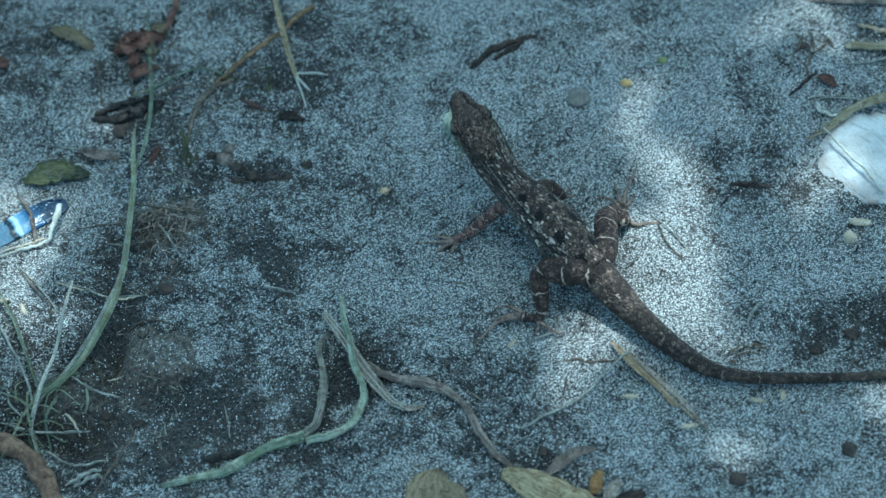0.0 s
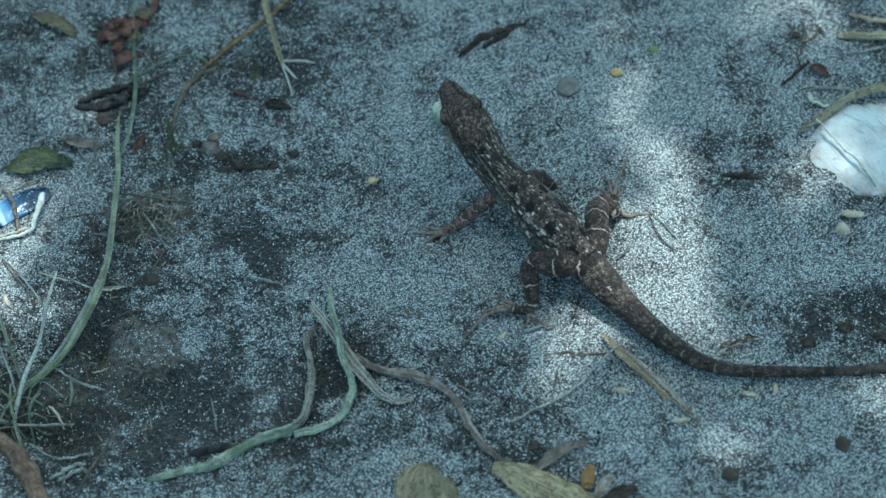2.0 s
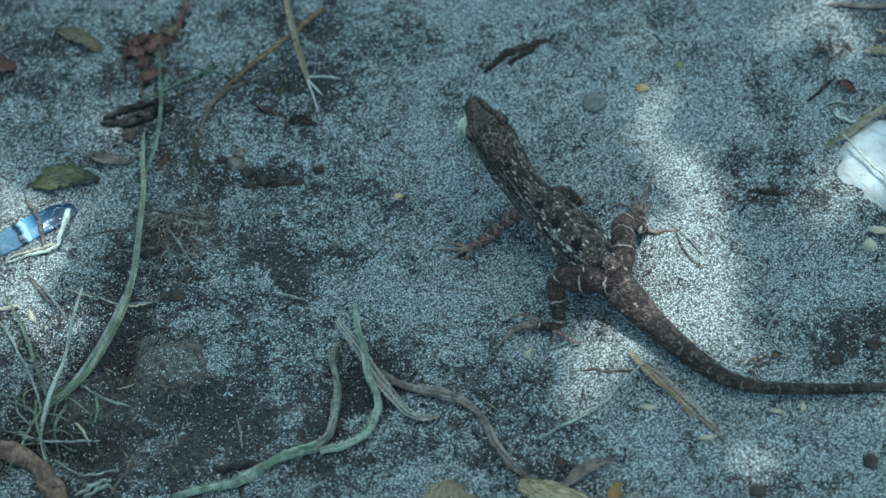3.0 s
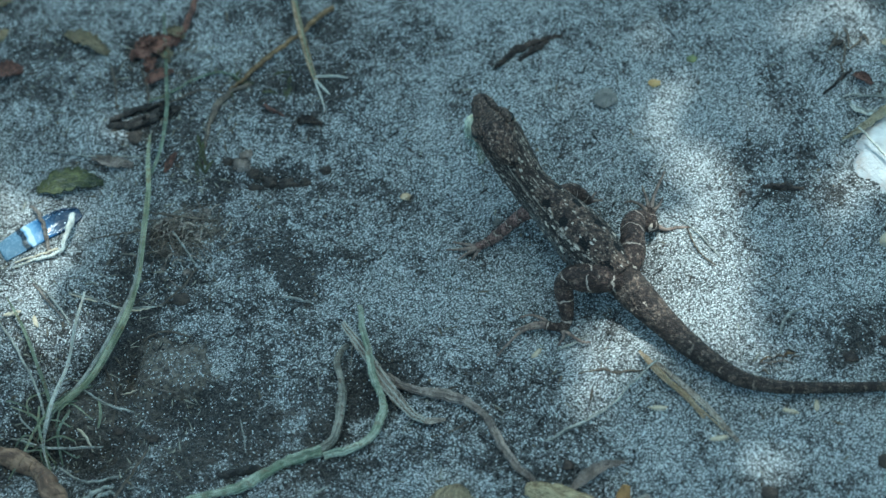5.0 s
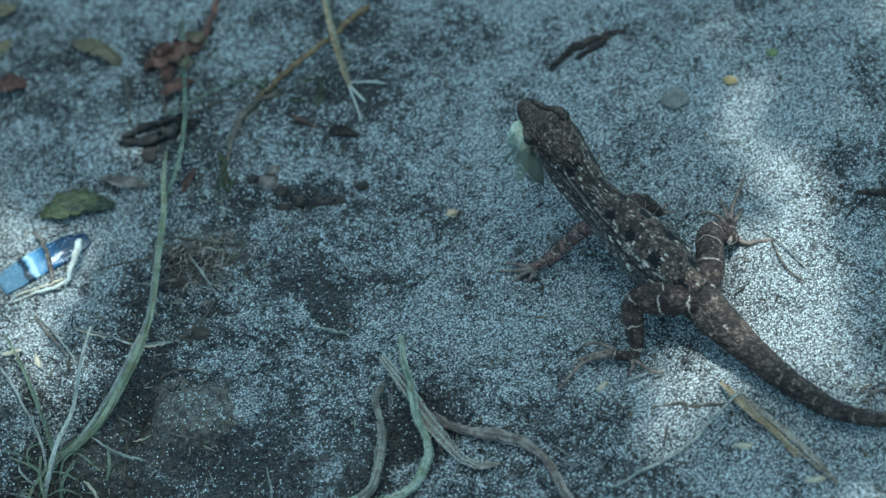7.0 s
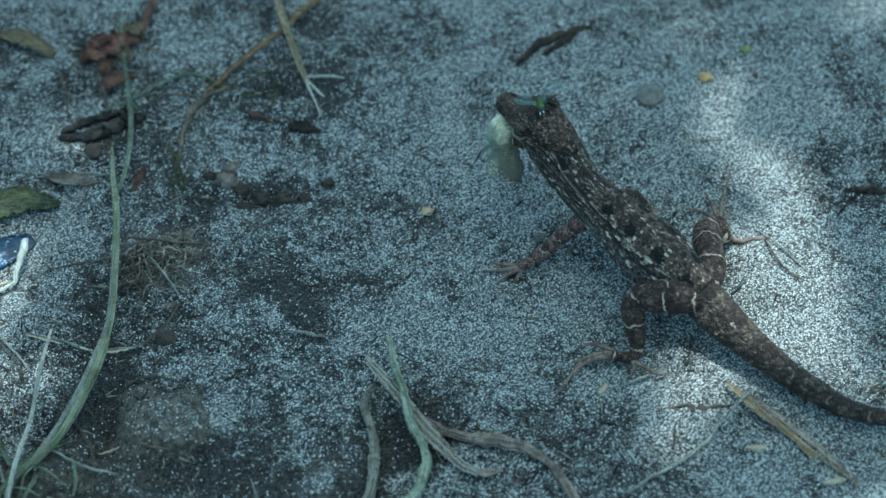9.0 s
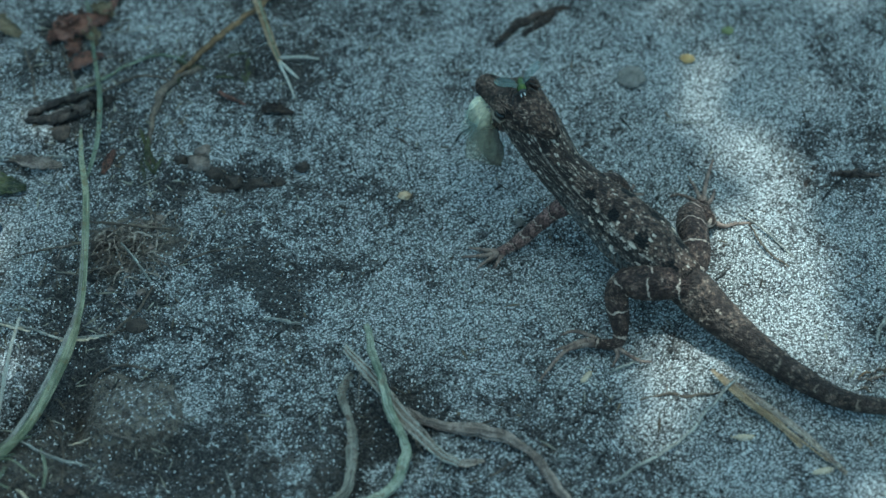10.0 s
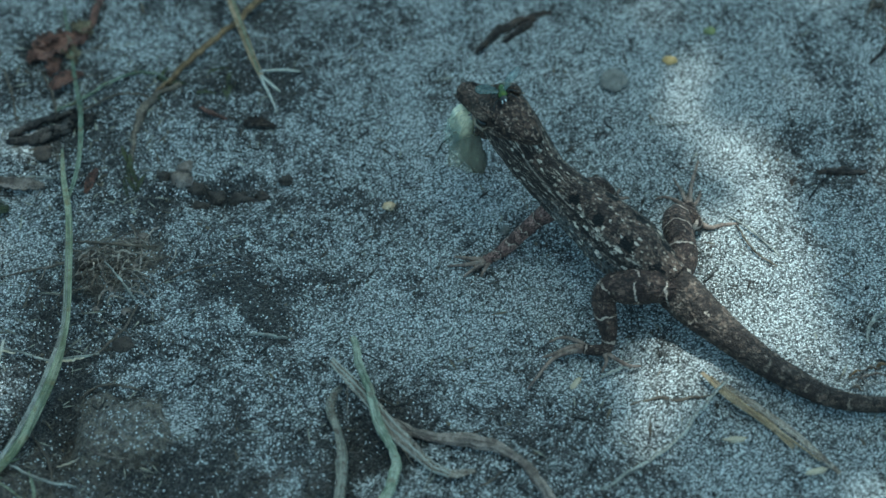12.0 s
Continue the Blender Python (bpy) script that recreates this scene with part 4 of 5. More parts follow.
# ---- vine, husk and stems beside the lizard ----
vine = thing("forked_vine", "forked green vine lying on the sand", "vine", None, (-13, -65, 0))
O = (-13, -65, 0)
part("stem", loft("stem", laid([(-42, -77.6, 0.45, 0.6), (-34.5, -75.5, 0.72, 0.94), (-28.6, -73.8, 0.9, 0.98), (-25.1, -71.4, 0.99, 1.02), (-20.7, -68.3, 1.08, 1.06), (-16, -66.2, 1.17, 1.1), (-12.8, -65.0, 1.26, 1.14)]), GREEN_VINE, 110, 16, 0.3, origin=O, wobble=0.45), vine)
part("branch", loft("branch", laid([(-13.6, -65.6, 1.08, 1.02), (-10.7, -62.2, 1.35, 1.03), (-9.8, -56, 1.44, 0.88), (-9.9, -50.4, 1.53, 0.77), (-11.3, -44.8, 1.53, 0.71), (-11.2, -41.8, 1.44, 0.65), (-9.6, -39.2, 1.08, 0.49)]), GREY_VINE, 110, 16, 0.3, origin=O, wobble=0.4), vine, "grey-green branch")
part("branch", loft("branch", laid([(-12.4, -66.2, 1.08, 0.85), (-6.4, -64.4, 1.26, 0.93), (-2.5, -61.3, 1.44, 0.87), (-0.8, -56, 2.07, 0.8), (-1.2, -52.9, 2.52, 0.79), (-3.3, -47.9, 3.6, 0.77), (-4.6, -42.9, 4.5, 0.71), (-6.1, -37.9, 5.4, 0.7), (-7.2, -32.6, 5.76, 0.6)]), GREEN_VINE, 120, 16, 0.28, origin=O, wobble=0.4), vine, "green upturned branch")

husk = thing("dry_husk", "split dry fibrous husk, tan and brown", "husk", None, (-2, -48, 0))
O = (-2, -48, 0)
ROWS = [(-10.8, -35.0, 2.2, 0.4), (-7.7, -39.6, 2.4, 0.8), (-4.3, -43.8, 2.4, 1.0), (-0.9, -49.1, 2.0, 1.35), (2.4, -53.2, 1.5, 1.1), (5.5, -56.3, 1.0, 0.6), (8, -57.8, 0.7, 0.3)]
part("shell", sheet("shell", laid(ROWS), DRY_POD, 40, 7, 0.7, 0.3, 0.5, O, ragged=0.5), husk)
for k in range(5):
    rows = [(x + 0.45 * (k - 2) * (1 - abs(i - 3) / 4), y + 0.3 * (k - 2), z + 0.7 - 0.12 * abs(k - 2), 0.16) for i, (x, y, z, w) in enumerate(ROWS)]
    part("fibre", loft("fibre", laid(rows), DRY_POD if k % 2 else WHITE_STRAW, 40, 6, 0.3, origin=O, wobble=0.5), husk)
for k in range(7):
    rng = random.Random(40 + k)
    x, y, z, w = ROWS[1 + k % 5]
    part("fibre", loft("fibre", laid([(x, y, z + 0.3, 0.18), (x + rng.uniform(-1.5, 1.5), y + rng.uniform(-3, 1), z + rng.uniform(0.2, 0.9), 0.13), (x + rng.uniform(-3, 3), y + rng.uniform(-5, -1), rng.uniform(0.4, 1.5), 0.06)]), DRY_POD, 14, 6, 0.3, origin=O), husk)
part("tip", sheet("tip", laid([(6.8, -57.2, 0.6, 0.4), (9.2, -57.6, 0.7, 0.8), (12.4, -56.8, 0.4, 0.3)]), DRY_POD, 14, 5, 0.5, 0.2, 0.2, O), husk)

thing("weathered_stick", "weathered brown stem curving over the sand", "stem",
      loft("weathered_stick", laid([(-0.8, -45.8, 0.54, 0.5), (3.2, -49.0, 0.72, 0.95), (8.2, -50.5, 0.72, 1.1), (14.3, -51.8, 0.63, 1.0), (19.2, -54.6, 0.54, 0.85), (22.0, -58.2, 0.54, 0.86), (24.6, -63.4, 0.54, 0.84), (27.5, -67.3, 0.54, 0.81), (31.6, -71.6, 0.36, 0.54)]), BROWN_STEM, 120, 16, 0.5, squash=0.75, wobble=0.4))

# ---- dead leaves ----
def dead_leaf(label, rows, mat, curl, wave=0.6, thick=0.3, ragged=0.3, tilt=0.0, name="dead_leaf"):
    return thing(name, label, "leaf", sheet(name, laid(rows, 0.4), mat, 30, 11, curl, thick, wave, ragged=ragged, tilt=tilt), group="")


dead_leaf("brown curled dead leaf half sunk in the sand", [(16.2, -72.8, 1.6, 1.8), (15.6, -75.6, 2.4, 5.0), (16.4, -80, 2.6, 6.6), (17.8, -87, 2.0, 7.0), (19.0, -95, 0.8, 3.0)], BROWN_LEAF, -0.35)
dead_leaf("yellow-brown curled dead leaf", [(29.6, -72.6, 1.0, 1.2), (33.4, -74.0, 2.0, 2.5), (38.0, -76.4, 2.6, 3.4), (43.5, -79.4, 2.6, 3.9), (50, -84, 2.0, 4.0), (57, -90, 0.8, 2.0)], TAN_LEAF, -0.55, tilt=0.25)
dead_leaf("dark brown leaf scrap, twisted", [(38.6, -73.4, 0.4, 0.5), (42.0, -70.2, 0.8, 1.4), (45.7, -67.8, 0.9, 1.1), (49.6, -66.4, 0.5, 0.3)], BROWN_STEM, 0.7)
dead_leaf("orange leaf scrap standing in the sand", [(48.4, -77.0, 0.2, 0.8), (49.2, -74.6, 0.9, 1.5), (49.9, -72.2, 1.6, 0.8)], ORANGE, -0.5)
dead_leaf("pale torn leaf scrap on sand", [(51.2, -79.0, 0.2, 0.8), (52.6, -76.6, 0.9, 1.3), (54.4, -74.4, 1.5, 0.5)], DRY_POD, 0.6)
dead_leaf("dark rotting leaf scrap on sand", [(53.0, -80.4, 0.2, 1.0), (56.0, -78.4, 0.6, 1.6), (59.5, -76.8, 0.3, 0.6)], BARK, 0.4)
dead_leaf("reddish-brown dead leaf, crumpled", [(-69.0, 40.2, 0.1, 0.6), (-66.0, 42.4, 0.5, 2.4), (-61.4, 44.2, 0.6, 2.8), (-57.4, 46.6, 0.2, 0.7)], RED_LEAF, 0.3, 1.8, ragged=1.1)
for k, (x, y, a) in enumerate([(-65.5, 44.6, 0.4), (-60.6, 41.6, 2.0), (-63.6, 38.6, 1.2), (-59.0, 47.8, 2.6)]):
    c, d = math.cos(a) * 2.6, math.sin(a) * 2.6
    dead_leaf("torn reddish-brown leaf scrap in the litter", [(x - c, y - d, 0.3, 0.4), (x, y, 0.9, 1.5), (x + c, y + d, 0.3, 0.3)], RED_LEAF if k % 2 == 0 else BROWN_LEAF, 0.5, 1.4, ragged=1.2)
dead_leaf("small reddish dead leaf on sand", [(-64.4, 32.6, 0.2, 0.6), (-61.2, 34.8, 0.7, 1.7), (-58.0, 36.8, 0.3, 0.5)], RED_LEAF, 0.5)
dead_leaf("mottled green leaf lying on the sand", [(-84.6, 0.6, 0.3, 0.8), (-80.0, 2.6, 0.7, 3.0), (-75.2, 3.2, 0.8, 3.0), (-69.6, 3.4, 0.3, 0.7)], MOSS_LEAF, 0.25, 1.2, ragged=0.7)
dead_leaf("bleached broad leaf with a raised edge", [(-108.0, 34.0, 0.6, 3.0), (-103.2, 15.0, 1.4, 6.4), (-101.0, -4.0, 1.6, 7.4), (-98.6, -22.0, 1.4, 6.4), (-95.0, -40.0, 0.5, 2.5)], PALE_LEAF, 0.12, 0.6, ragged=0.05)
dead_leaf("small reddish leaf scrap on sand", [(-55.8, 6.4, 0.1, 0.4), (-54.8, 9.4, 0.4, 0.9), (-54.0, 12.2, 0.1, 0.3)], RED_LEAF, 0.4)
dead_leaf("dark rotting leaf on the sand", [(-27.0, 21.2, 0.0, 0.5), (-24.6, 21.4, 0.3, 1.2), (-21.0, 20.8, 0.0, 0.5)], BARK, 0.5, 1.0, ragged=0.9)
dead_leaf("brown leaf scrap among dark roots", [(100.2, 34.6, 0.2, 0.6), (102.2, 33.2, 0.7, 1.2), (104.2, 31.8, 0.2, 0.5)], RED_LEAF, 0.5)
dead_leaf("yellowish crumpled leaf scrap", [(-86.0, 47.8, 0.2, 0.8), (-80.4, 45.2, 0.8, 2.0), (-74.4, 41.2, 0.3, 1.0)], BROWN_LEAF, 0.5, 1.0, ragged=0.8)
dead_leaf("dark reddish leaf by the bleached leaf", [(-100.8, 35.0, 0.2, 1.0), (-97.6, 35.4, 0.8, 2.4), (-94.2, 36.2, 0.2, 1.0)], RED_LEAF, 0.5, 1.0)
dead_leaf("brown leaf at the litter's edge", [(-112.0, 54.0, 0.2, 1.5), (-107.0, 56.8, 0.8, 3.0), (-101.4, 59.4, 0.2, 1.0)], BROWN_LEAF, 0.4, 1.0)
dead_leaf("small yellow leaf scrap on sand", [(-101.6, 45.8, 0.1, 0.7), (-101.2, 47.6, 0.6, 1.2), (-100.8, 49.6, 0.1, 0.6)], TAN_LEAF, 0.4)


# ---- straws, twigs and fibres ----
def strand(name, label, category, rows, mat, n=26, seg=8, rough=0.2, squash=1.0, group=""):
    return thing(name, label, category, loft(name, laid(rows), mat, n * 2, seg, rough, squash=squash, wobble=min(0.6, 1.2 * max(r[3] for r in rows))), group=group)


straw = thing("split_straw", "split golden straw on the sand", "straw", None, (62, -50, 0))
O = (62, -50, 0)
part("strip", sheet("strip", laid([(52.2, -39.8, 1.4, 0.3), (56.2, -45.3, 1.4, 0.6), (62.2, -51.2, 1.0, 0.62), (65.6, -55.8, 0.7, 0.4)]), STRAW, 26, 5, 0.6, 0.3, 0.1, O), straw)
part("strip", sheet("strip", laid([(55.2, -42.0, 1.2, 0.4), (61.2, -48.2, 1.2, 0.6), (66.6, -53.8, 1.0, 0.6), (72.4, -61.4, 0.6, 0.4)]), DRY_POD, 26, 5, 0.6, 0.3, 0.1, O), straw, "brown weathered strip")
part("strip", loft("strip", laid([(53.6, -40.9, 1.7, 0.15), (58.6, -47.2, 1.7, 0.22), (63.6, -52.6, 1.4, 0.2), (69.6, -59.0, 0.9, 0.15)]), STRAW, 26, 6, 0.2, origin=O), straw)
strand("twig", "thin pale twig leaning on the straw", "twig", [(56.4, -41.8, 2.3, 0.28), (50.2, -48.6, 1.4, 0.36), (44.9, -54.3, 0.9, 0.4), (38.4, -58.3, 0.6, 0.34), (32.8, -61.6, 0.4, 0.2)], PALE_FIBRE)
strand("twig", "short brown twig half buried", "twig", [(38.6, -45.2, 0.0, 0.2), (44.2, -43.9, 0.3, 0.3), (47.8, -44.5, 0.3, 0.3), (54.0, -43.5, 0.0, 0.15)], DARK_FIBRE)
strand("twig", "golden-brown dry twig under a grass blade", "twig", [(-21.4, 55.0, 1.8, 0.7), (-29.6, 45.4, 2.2, 0.62), (-35.9, 39.0, 1.5, 0.6), (-40.9, 33.7, 0.9, 0.55), (-44.2, 30.0, 0.5, 0.4)], GOLD_TWIG, 40, 10, 0.3)
strand("root", "dark curved root in the sand", "root", [(-38.8, 32.4, 0.3, 0.5), (-41.4, 31.2, 0.4, 0.65), (-45, 28.1, 0.4, 0.8), (-47.1, 22.9, 0.2, 0.7), (-47.7, 16.9, 0.0, 0.55), (-47.4, 8.5, -0.2, 0.4)], DARK_FIBRE, 40, 10, 0.35)
strand("stick", "forked dark rotten stick", "stick", [(18.0, 37.2, 0.1, 0.4), (20.6, 40.0, 0.4, 0.75), (22.9, 42.4, 0.5, 0.8), (27.4, 44.8, 0.5, 0.7), (33.2, 47.6, 0.2, 0.5)], BARK, 40, 10, 0.4)
strand("stick", "dark rotten stick beside another", "stick", [(23.4, 39.4, 0.1, 0.4), (26.4, 42.0, 0.4, 0.7), (30.4, 45.4, 0.2, 0.4)], BARK, 30, 10, 0.4)
strand("stick", "charred black stick lying in the litter", "stick", [(-71.4, 19.6, 0.3, 0.6), (-66.2, 20.0, 0.7, 1.1), (-62.1, 21.5, 0.8, 1.0), (-58.0, 24.2, 0.7, 1.1), (-55.1, 25.7, 0.3, 0.5)], CHAR, 60, 18, 1.6, 0.7)
strand("stick", "thin charred splinter beside a burnt stick", "stick", [(-71.0, 20.8, 0.4, 0.4), (-68.0, 22.9, 0.8, 0.75), (-64.4, 24.8, 0.8, 0.65), (-60.5, 26.1, 0.6, 0.6), (-58.3, 27.7, 0.3, 0.3)], CHAR, 50, 14, 1.4, 0.7)
strand("stem", "thin olive stem lying over the burnt stick", "stem", [(-62.1, 26.6, 1.6, 0.3), (-57.4, 29.7, 1.4, 0.35), (-51.1, 34.4, 1, 0.3), (-45.2, 35.4, 0.8, 0.28), (-40.3, 32.8, 0.6, 0.2)], DARK_GRASS, 30, 8, 0.2)
strand("stick", "short reddish stick on the sand", "stick", [(-35.5, 26.5, 0.2, 0.2), (-32.9, 24.4, 0.5, 0.5), (-30.1, 22.7, 0.2, 0.25)], RED_LEAF, 16, 8, 0.4, 0.7)
dead_leaf("brown leaf strip beneath a pale straw", [(-73.5, 10.4, 0.1, 0.6), (-67.6, 9.0, 0.4, 1.5), (-63.6, 8.8, 0.1, 0.6)], BROWN_STEM, 0.3, 0.8, ragged=0.6)
strand("fibre", "pale straw under the lizard's hind foot", "fibre", [(34.3, -39.6, 0.4, 0.15), (37.9, -37.9, 0.7, 0.3), (41.7, -35.2, 0.3, 0.12)], PALE_FIBRE, 16, 6)
strand("root", "orange-brown curved root on the sand", "root", [(-90.0, -63.5, 0.4, 1.6), (-83.5, -65.4, 1.0, 1.9), (-78.3, -67, 1.2, 2.0), (-72.8, -70, 1.4, 2.0), (-68.3, -75.3, 1.4, 2.0), (-64, -82.6, 1.2, 1.9), (-61.6, -92, 0.8, 1.6)], RUST_WOOD, 60, 16, 0.15)
strand("root", "reddish stem running through dead leaves", "root", [(-54.6, 64.0, 0.4, 0.5), (-55.4, 58.2, 0.7, 0.8), (-56.3, 50.8, 0.9, 0.8), (-58.6, 46.0, 0.7, 0.5)], RED_LEAF)
strand("bark_strip", "dark strip of bark on sand", "bark", [(77.0, 3.6, 0.0, 0.4), (80.6, 4.4, 0.1, 0.6), (84, 3.8, 0.1, 0.8), (90.0, 2.4, -0.1, 0.3)], BARK, 30, 10, 0.8, 0.45)
strand("bark_strip", "dark flake of bark on sand", "bark", [(77.6, 6.6, 0.0, 0.3), (75.0, 3.6, 0.1, 0.5), (74.0, 0.8, 0.0, 0.3)], BARK, 24, 10, 0.8, 0.45)
strand("straw", "flat orange-brown straw on the sand", "straw", [(107.0, 44.2, 0.8, 0.6), (110, 44.1, 1.0, 1.3), (120, 43.8, 1.0, 1.4), (136, 43.0, 0.8, 1.0)], TAN_RIM, squash=0.45)
strand("straw", "pale dry straw on the sand", "straw", [(110.4, 51.4, 0.4, 0.3), (114.2, 49.4, 0.7, 0.7), (120, 47.8, 0.8, 0.8), (132, 45.6, 0.6, 0.5)], STRAW, squash=0.5)
strand("straw", "brown dry straw on the sand", "straw", [(98.6, 59.4, 0.3, 0.4), (109.4, 58.4, 0.7, 0.9), (122, 57.6, 0.7, 0.9), (134, 57.0, 0.4, 0.5)], BROWN_STEM, squash=0.5)
strand("root", "broken dark twig on the sand", "twig", [(93.4, 29.4, 0.2, 0.25), (96.4, 32.4, 0.7, 0.4), (100.0, 36.0, 0.5, 0.25)], BARK)
for rows in ([(104.2, 38.7, 0.2, 0.2), (111.5, 39.3, 0.6, 0.3), (117, 41, 0.7, 0.3), (121.5, 43, 0.5, 0.2)], [(98.6, 27.6, 0.2, 0.25), (100.4, 24.8, 0.5, 0.6), (105.2, 23.4, 0.4, 0.5)],
             [(97.4, 27.2, 0.3, 0.15), (104.1, 28.9, 0.7, 0.22), (110.6, 27.6, 0.5, 0.15)], [(96.6, 15.6, 0.2, 0.2), (101.4, 18.8, 0.6, 0.35)],
             [(-85.9, 12.8, 0.3, 0.15), (-74.7, 10.8, 0.6, 0.2), (-68, 10.5, 0.4, 0.25)], [(-71.0, 11.2, 0.2, 0.15), (-66.6, 11.0, 0.4, 0.4), (-61.6, 10.7, 0.3, 0.2)],
             [(-58.6, 42.1, 0.8, 0.15), (-51.2, 42.3, 0.6, 0.2)], [(-72.8, -26.3, 0.4, 0.15), (-64.8, -28.8, 0.8, 0.25), (-60.1, -30.5, 0.7, 0.25), (-51.4, -29.7, 0.4, 0.2)],
             [(-82.4, -22, 0.3, 0.15), (-75.5, -29, 0.5, 0.25), (-71.0, -34.8, 0.3, 0.2)], [(-25.4, -27.2, 0.2, 0.15), (-22.0, -27.7, 0.4, 0.35), (-18.8, -28.5, 0.2, 0.2)],
             [(-30.8, -57.8, 0.4, 0.15), (-29.6, -61.6, 0.7, 0.22), (-28.8, -65.6, 0.3, 0.15)], [(-20.2, -81.9, 0.3, 0.15), (-13.9, -75.3, 0.6, 0.25), (-10.6, -72.6, 0.4, 0.15)],
             [(11.9, -68.2, 0.4, 0.2), (12.3, -71.0, 0.8, 0.25)], [(81.6, -34.8, 0.2, 0.25), (83.4, -30.4, 0.5, 0.4), (86.6, -28.6, 0.3, 0.2)],
             [(-51.0, -12.0, 1.4, 0.15), (-47.6, -16.4, 1.5, 0.25), (-45.6, -19.0, 1.0, 0.2)], [(115.8, -13.6, 0.2, 0.2), (117.6, -20.4, 0.5, 0.3)],
             [(60.8, -6.0, 0.2, 0.12), (64.6, -9.6, 0.4, 0.18), (69.6, -16.0, 0.2, 0.14)], [(47.2, 17.0, 0.2, 0.12), (53.0, 16.4, 0.4, 0.16), (58.0, 16.6, 0.2, 0.12)]):
    strand("fibre", "thin pale dry fibre on the sand", "fibre", rows, PALE_FIBRE, 20, 6, group="pale fibres")
for rows in ([(-45.0, -19.8, 0.6, 0.15), (-47.6, -25.4, 0.8, 0.25), (-52.4, -30.2, 0.4, 0.2)], [(-49.8, -64.6, 0.4, 0.2), (-52.5, -71, 0.8, 0.35), (-56.2, -81, 0.4, 0.25)],
             [(62.4, -8.4, 0.2, 0.15), (64.6, -14.2, 0.4, 0.22), (68.4, -18.0, 0.2, 0.15)], [(17.0, -57.0, 0.2, 0.15), (14.0, -59.4, 0.4, 0.2), (9.6, -61.0, 0.2, 0.15)],
             [(-58.0, -5.0, 0.9, 0.2), (-50.0, -7.6, 1.4, 0.3), (-41.6, -7.6, 0.6, 0.2)], [(-70.0, -12.0, 0.3, 0.15), (-58.0, -10.4, 0.8, 0.25), (-47.0, -8.8, 0.9, 0.2)],
             [(-41.4, -15.4, 0.2, 0.15), (-36.0, -12.6, 0.4, 0.2), (-28.6, -11.0, 0.2, 0.12)], [(-66.0, 38.0, 0.4, 0.2), (-63.6, 31.0, 0.8, 0.3), (-62.4, 26.0, 0.6, 0.25)],
             [(-73.4, 38.4, 0.4, 0.2), (-71.4, 32.0, 0.8, 0.3), (-70.0, 25.0, 0.6, 0.2)], [(-44.0, 29.0, 0.6, 0.2), (-50.0, 30.4, 0.9, 0.3), (-57.6, 26.6, 1.2, 0.25)]):
    strand("fibre", "thin brown root fibre on the sand", "fibre", rows, DARK_FIBRE, 20, 6, group="brown fibres")


for rows in ([(-88.4, -33.0, 0.6, 0.2), (-82.0, -41.0, 2.2, 0.35), (-76.4, -50.0, 2.4, 0.35), (-73.0, -58.0, 1.0, 0.25)], [(-80.0, -62.0, 0.8, 0.2), (-70.0, -64.4, 1.4, 0.3), (-60.0, -63.0, 0.8, 0.2)],
             [(-66.0, -50.0, 0.8, 0.2), (-60.0, -54.6, 1.2, 0.28), (-54.0, -56.0, 0.6, 0.18)], [(-62.4, -44.0, 0.6, 0.18), (-58.6, -52.0, 1.0, 0.25), (-58.0, -60.0, 0.5, 0.18)],
             [(-69.0, -68.0, 0.6, 0.2), (-62.0, -72.4, 1.0, 0.3), (-55.0, -71.0, 0.4, 0.2)], [(-54.4, -38.0, 0.6, 0.18), (-50.0, -36.4, 0.9, 0.25), (-44.0, -37.6, 0.5, 0.18)]):
    strand("straw", "thin dead grass straw over dark humus", "straw", rows, PALE_FIBRE if rows[0][3] > 0.19 else DARK_FIBRE, 24, 6, group="dead straws")
for mat, rows in ((PALE_FIBRE, [(-62.2, -78.0, 0.4, 0.3), (-58.9, -75.4, 1, 0.6), (-55.5, -73.8, 0.5, 0.25)]), (PALE_FIBRE, [(-60.4, -78.2, 0.4, 0.3), (-57.1, -75.9, 0.8, 0.5), (-54.8, -75.7, 0.5, 0.2)]),
                  (CREAM, [(-65.6, -59.8, 0.5, 0.2), (-63.8, -61.5, 1.2, 0.35), (-62.3, -63.8, 0.6, 0.15)]), (CREAM, [(-57.8, -50.7, 0.9, 0.12), (-55.9, -50.4, 1.6, 0.22), (-54.0, -50.3, 0.8, 0.12)]),
                  (BROWN_STEM, [(-53.8, -48.0, 0.9, 0.15), (-49.9, -51.3, 1.2, 0.25), (-44.7, -51.9, 0.7, 0.12)]), (CREAM, [(-72.7, -26.8, 0.5, 0.15), (-69.1, -28.4, 1.2, 0.25), (-66.0, -29.0, 0.6, 0.15)]),
                  (CREAM, [(-60.3, -31.7, 2, 0.15), (-56.2, -32.4, 3, 0.25), (-53.9, -30.6, 1, 0.15)]), (BROWN_STEM, [(-81.5, -23.7, 0.5, 0.2), (-77.4, -28.4, 0.9, 0.35), (-72.9, -33.2, 0.5, 0.15)])):
    strand("fibre", "short dry shred of straw on soil", "fibre", rows, mat, 16, 6, 0.3, 0.6, "dry shreds")
strand("stick", "flat charred stick beneath the vine", "stick", [(-34.0, -71.2, 0.2, 0.5), (-30.4, -70.5, 0.6, 1.0), (-26.9, -69.7, 0.6, 0.9), (-23.5, -69.1, 0.3, 0.4)], CHAR, 30, 12, 0.6, 0.6)
heap_at = (-50.5, -10.5)
